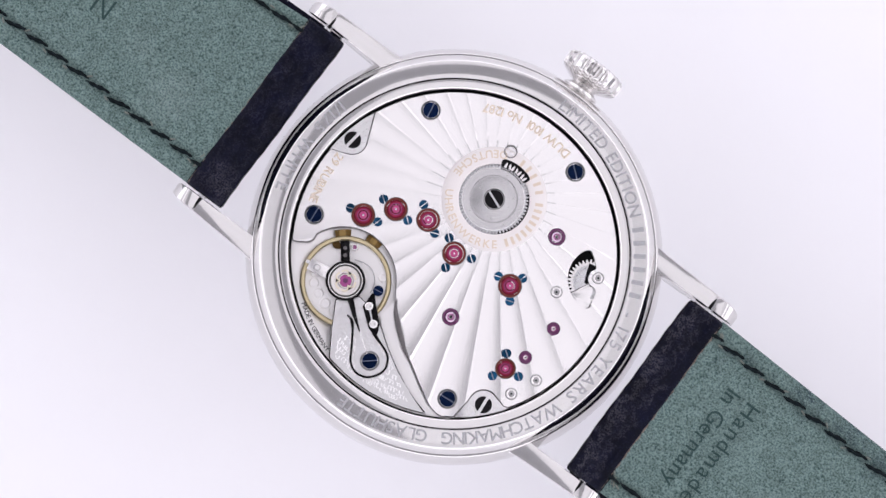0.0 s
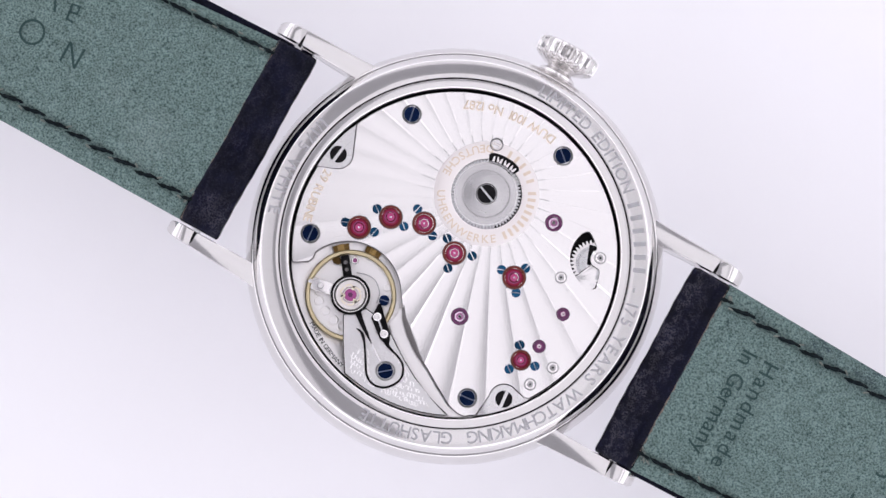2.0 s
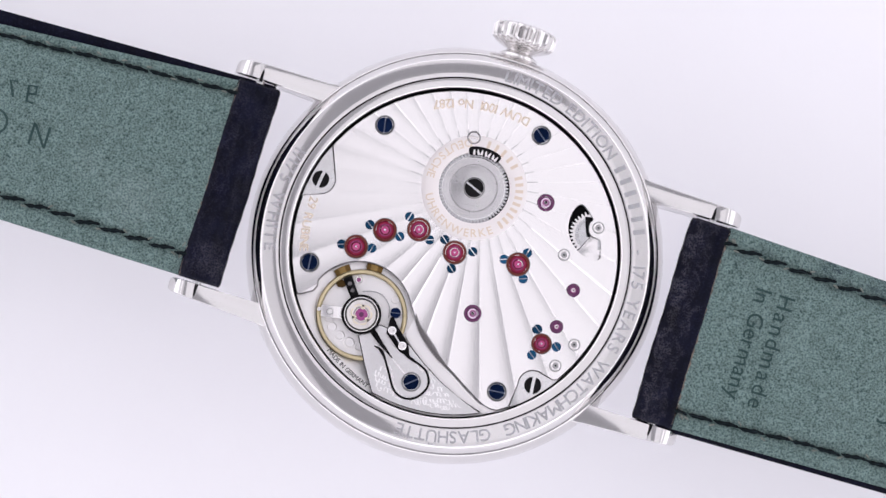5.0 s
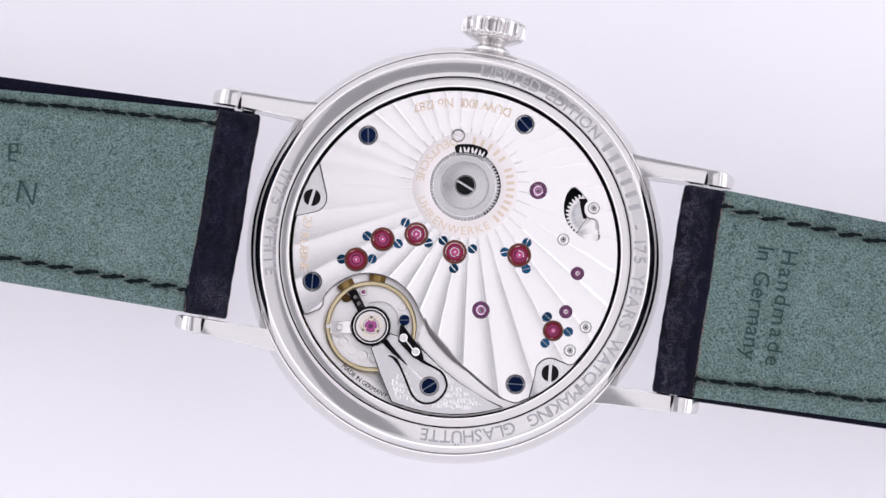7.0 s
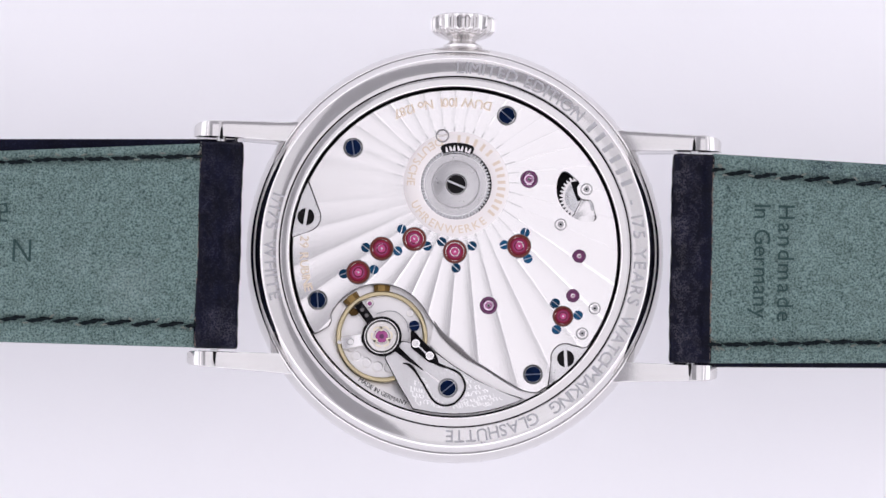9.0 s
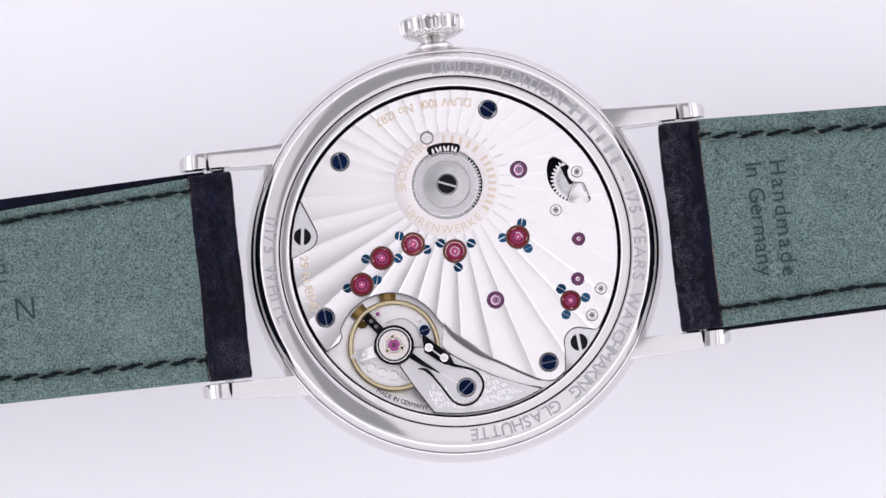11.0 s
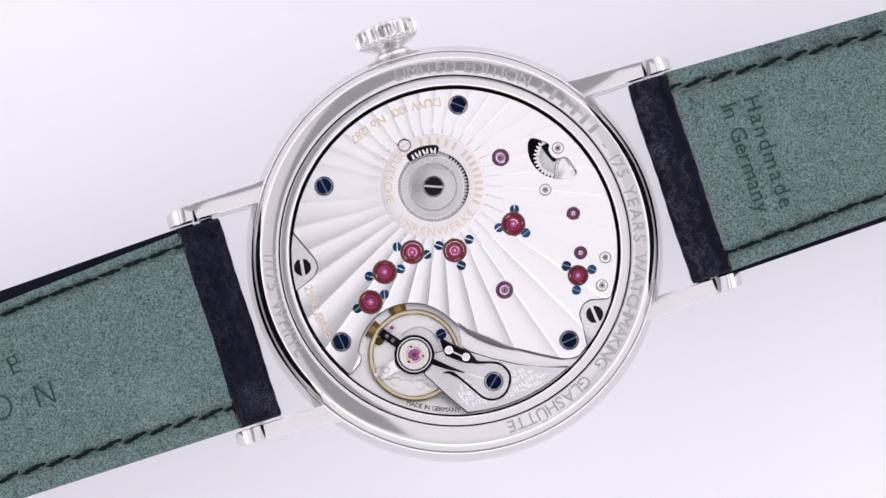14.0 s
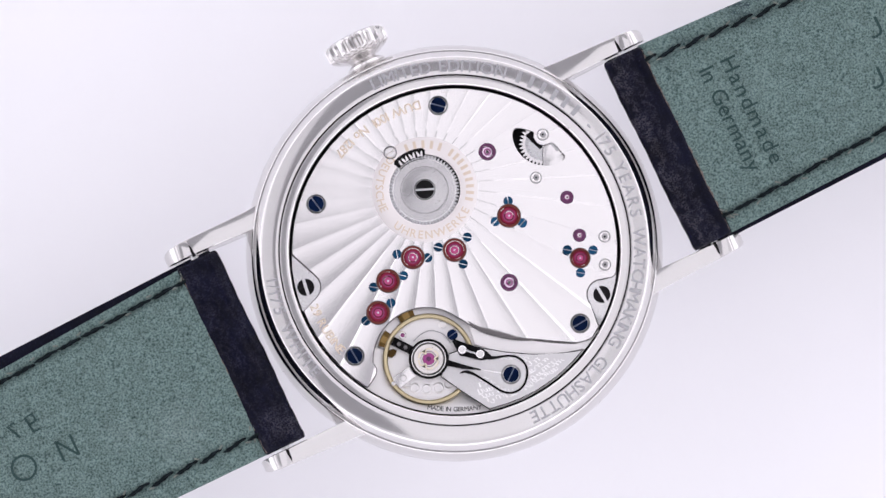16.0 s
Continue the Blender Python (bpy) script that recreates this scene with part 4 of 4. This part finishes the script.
def build_cock():
    bx, by = BAL
    # foot of the balance cock, along the rim of the movement
    arc = [(CX + 15.9 * math.cos(radians(a)), CY + 15.9 * math.sin(radians(a))) for a in range(259, 297, 4)]
    outline = [(-6.25, -10.6), (-4.9, -13.0), (-3.35, -15.55)] + arc + [(7.3, -14.3), (5.2, -13.75), (2.73, -12.6), (0.6, -11.35), (-1.2, -10.1), (-3.0, -9.2), (-4.6, -9.0)]
    cock = part("balance_cock", prism(outline, -1.2, 0.25, 0.1), ENGRAVE, watch, "hand-engraved silver balance cock")
    loop_out = outline + outline[:1]
    # black band paints in the dark reflection along the cock's bevel
    part("cock_edge", strip(loop_out, 0.15, -1.25, 0.16), BLACK_STEEL, cock, "polished edge of the balance cock, its dark reflection painted in")
    rnd = random.Random(11)
    scrolls = bmesh.new()

    def on_cock(x, y):
        return math.hypot(x - CX, y - CY) < 15.6 and y < -10.6 - (x + 1.2) * 0.57 and (x + 6.25) * 0.86 + (y + 10.6) * 0.5 > 0.5 and math.hypot(x + 0.02, y + 13.42) > 1.25
    for row, radius in enumerate((15.15, 14.6, 14.05, 13.5, 12.95, 12.4, 11.85, 11.3)):
        a = 250.0 + 1.3 * row
        while a < 300:
            # one flourish: a few slanted loops of a graver
            loops, tall, span = rnd.choice((1, 2, 2, 3)), rnd.uniform(0.12, 0.27), rnd.uniform(0.22, 0.36)
            phase, way, lift = rnd.uniform(0, 6.28), rnd.choice((-1, 1)), rnd.uniform(-0.15, 0.15)
            pts = []
            for k in range(loops * 9 + 3):
                w = 2 * math.pi * k / 9 * way + phase
                along = span * k / 9 + 0.12 * math.sin(w) + 0.3 * tall * math.cos(w)
                r, q = radius + lift + tall * math.cos(w), radians(a) + along / radius
                pts.append((CX + r * math.cos(q), CY + r * math.sin(q)))
            last = None
            for k in range(1, len(pts) - 1):
                (x0, y0), (x, y), (x1, y1) = pts[k - 1], pts[k], pts[k + 1]
                d = math.hypot(x1 - x0, y1 - y0)
                nx, ny = -(y1 - y0) / d * 0.042, (x1 - x0) / d * 0.042
                now = [scrolls.verts.new(p) for p in ((x + nx, y + ny, 0.245), (x, y, 0.275), (x - nx, y - ny, 0.245))] if on_cock(x, y) else None
                if last and now:
                    scrolls.faces.new((last[0], now[0], now[1], last[1]))
                    scrolls.faces.new((last[1], now[1], now[2], last[2]))
                last = now
            a += math.degrees((loops * span + rnd.uniform(0.12, 0.3)) / radius)
    part("engraving", scrolls, BRIGHT_CUT, cock, "bright engraved scrolls")
    # rings round the staff
    part("index_ring", lathe([(1.72, 0.0), (1.72, 0.42), (1.76, 0.46), (1.90, 0.46), (1.95, 0.40), (1.95, 0.0)], bx, by, 64), BLACK_STEEL, cock, "black polished index ring")
    part("index_ring", lathe([(1.61, 0.1), (1.61, 0.40), (1.70, 0.40), (1.72, 0.1)], bx, by, 64), STEEL, cock)
    part("index_ring", lathe([(1.51, 0.1), (1.52, 0.36), (1.60, 0.36), (1.61, 0.1)], bx, by, 64), BLACK_STEEL, cock, "thin dark ring")
    part("shock_setting", lathe([(0, 0.16), (0.72, 0.16), (0.76, 0.30), (0.80, 0.34), (1.08, 0.35), (1.10, 0.31), (1.16, 0.31), (1.18, 0.35), (1.44, 0.36), (1.51, 0.2)], bx, by, 64), SETTING, cock, "bright shock-proof setting")
    part("jewel", lathe([(0.62, 0.2), (0.58, 0.33), (0.45, 0.41), (0.3, 0.45), (0, 0.46)], bx, by, 32), END_STONE, cock, "pink ruby end stone")
    part("jewel_core", lathe([(0.26, 0.43), (0.22, 0.475), (0, 0.48)], bx, by, 20), VIOLET, cock)
    # a three-lobed lyre spring over the stone
    for k in range(3):
        a = radians(95 + 120 * k)
        pts = [(bx + q * math.cos(a + w), by + q * math.sin(a + w)) for q, w in ((0.98, -0.95), (1.0, -0.5), (0.86, -0.22), (0.56, 0.0), (0.86, 0.22), (1.0, 0.5), (0.98, 0.95))]
        part("shock_spring", strip(smooth_path(pts, 4), 0.15, 0.38, 0.47), LYRE, cock, "pale gilded lyre spring")
    # swan neck: a dark bevelled line round the regulator screw
    loop = smooth_path([(-4.5, -11.12), (-3.95, -11.22), (-3.45, -11.62), (-3.0, -12.22), (-2.31, -13.3), (-1.46, -14.61), (-0.47, -15.13), (0.62, -14.92), (1.42, -14.06), (1.66, -13.1), (1.22, -12.14), (0.48, -11.65), (-0.84, -11.2), (-1.31, -10.95)])
    part("swan_neck", strip(loop, [0.08 + 0.022 * min(i, 12) - 0.013 * max(0, min(10, i - 12)) + 0.25 * max(0, (i - len(loop) + 14) / 14) for i in range(len(loop))], 0.2, 0.34), BLACK_STEEL, cock, "black polished swan-neck spring")
    part("regulator_plate", prism(round_loop([(-3.6, -11.0), (-2.2, -12.7), (-1.3, -14.3), (0.2, -14.95), (1.45, -14.1), (1.4, -12.7), (0.2, -11.9), (-1.4, -11.2), (-2.6, -10.5)]), 0.1, 0.28, 0.06), ENGRAVE, cock, "engraved regulator plate")
    # index tail and bridge with its two pins
    part("index_tail", strip([(-5.25, -9.6), (-3.95, -10.68), (-2.5, -11.72)], [0.62, 0.42, 0.1], 0.28, 0.44, bevel=0.04), BLACK_STEEL, cock, "black polished index tail")
    bar = part("stud_bar", prism([(-3.8, -8.0), (-3.55, -7.84), (-2.74, -8.7), (-1.4, -9.92), (-1.12, -10.5), (-0.85, -11.25), (-1.98, -10.95), (-3.75, -9.56)][::-1], 0.1, 0.42, 0.05), BLACK_STEEL, cock, "black polished stud bar")
    for x, y in ((-3.26, -9.16), (-1.87, -10.31)):
        part("pin", lathe([(0.40, 0.3), (0.40, 0.5), (0.33, 0.56), (0.1, 0.58), (0, 0.55)], x, y, 24), STEEL, cock, "polished pin head")
    part("groove", strip([(-3.2, -9.2), (-2.0, -10.3)], 0.16, 0.4, 0.44), STEEL_SATIN, cock)
    part("index_line", strip([(-2.58, -11.66), (-1.3, -12.55), (-0.5, -13.1)], [0.05, 0.12, 0.12], 0.24, 0.31), RHODIUM, cock, "bright thin line of the index")
    # click spring beside the cock
    ledge = [(-1.55, -7.3), (-0.95, -8.3), (0.8, -9.9), (1.9, -10.62), (3.4, -11.42), (5.2, -12.52), (6.95, -13.47), (8.62, -13.78), (9.7, -13.2), (9.6, -13.3), (8.6, -13.85), (7.6, -14.35)]
    part("ledge", prism(ledge + [(7.3, -14.2), (5.2, -13.65), (2.73, -12.5), (0.6, -11.25), (-1.1, -10.0), (-1.9, -9.2)], -1.3, -0.45, 0.0), FROSTED, watch, "bright ledge of the plate beside the balance cock")
    path = smooth_path([(-1.53, -6.89), (-0.92, -7.92), (0.0, -8.8), (0.92, -9.56), (2.0, -10.45), (3.21, -11.16)], 20)
    n = len(path) - 1
    part("rack", strip(path, [0.06 + (0.68 if (i // 2) % 2 else 0.34) * math.sin(math.pi * i / n) for i in range(n + 1)], -0.4, 0.03), EDGE, watch, "dark grey toothed spring beside the balance cock")


def build_window():
    # floor coloured near black for the shade inside the opening
    well = part("wheel_recess", lathe([(0, -1.28), (2.9, -1.28)], 12.2, 5.7, 40), DARK, watch, "floor under the winding wheels, coloured dark for shade")
    g1 = part("winding_wheel", gear(2.25, 0.34, 34, -0.95, -0.6), STEEL, well, "toothed steel winding wheel")
    g1.matrix_basis = at_mm(12.75, 5.75, 0, 3)
    part("hub", lathe([(1.72, -0.7), (1.70, -0.54), (1.45, -0.52), (1.4, -0.58), (0, -0.58)], 12.75, 5.75, 40), STEEL_SATIN, well, "satin face of the winding wheel")
    # added dark plate that paints in shade behind the wheel
    part("pinion_shade", prism([(11.6, 7.2), (12.6, 7.4), (12.5, 6.0), (12.9, 5.4), (12.3, 5.35), (11.9, 6.3)][::-1], -0.9, -0.5), DARK, well, "dark plate for the shade behind the winding wheel")
    part("lever", prism(round_loop([(12.62, 5.5), (13.3, 5.5), (13.5, 5.0), (13.75, 4.3), (14.3, 3.9), (14.2, 3.2), (13.0, 3.0), (11.9, 3.5), (12.0, 4.0)]), -1.0, -0.32, 0.12), RHODIUM, well, "bright polished lever")
    part("lever_line", strip([(12.66, 5.42), (12.3, 4.7), (11.95, 3.9)], 0.09, -0.6, -0.29), EDGE, well, "dark joint beside the lever")


build_case()
for sx in (-1, 1):
    for sy in (-1, 1):
        build_lug(sx, sy)
build_crown()
build_plate()
bridge = build_bridge()
build_engraved_ring(bridge)
build_writing(bridge)
small = build_screws()
build_jewels(small)
balance = build_balance()
build_cock()
build_window()
build_strap(-1)
build_strap(1)


def motions():
    """The watch turns evenly on the spot."""
    rows = []
    for i in range(33):
        t = 0.5 * i
        rows.append((t, pose(0, 0, PIVOT_Z, 0, 0, 3.9 * (t - 8.0) - 5.4)))
    walk(watch, rows)
    # the balance swings to and fro three times a second
    swing = []
    for i in range(961):
        t = i / 60
        swing.append((t, pose(BAL[0] * MM, BAL[1] * MM, 0, 0, 0, 98 * (math.cos(6 * math.pi * t) - 1))))
    walk(balance, swing)


motions()
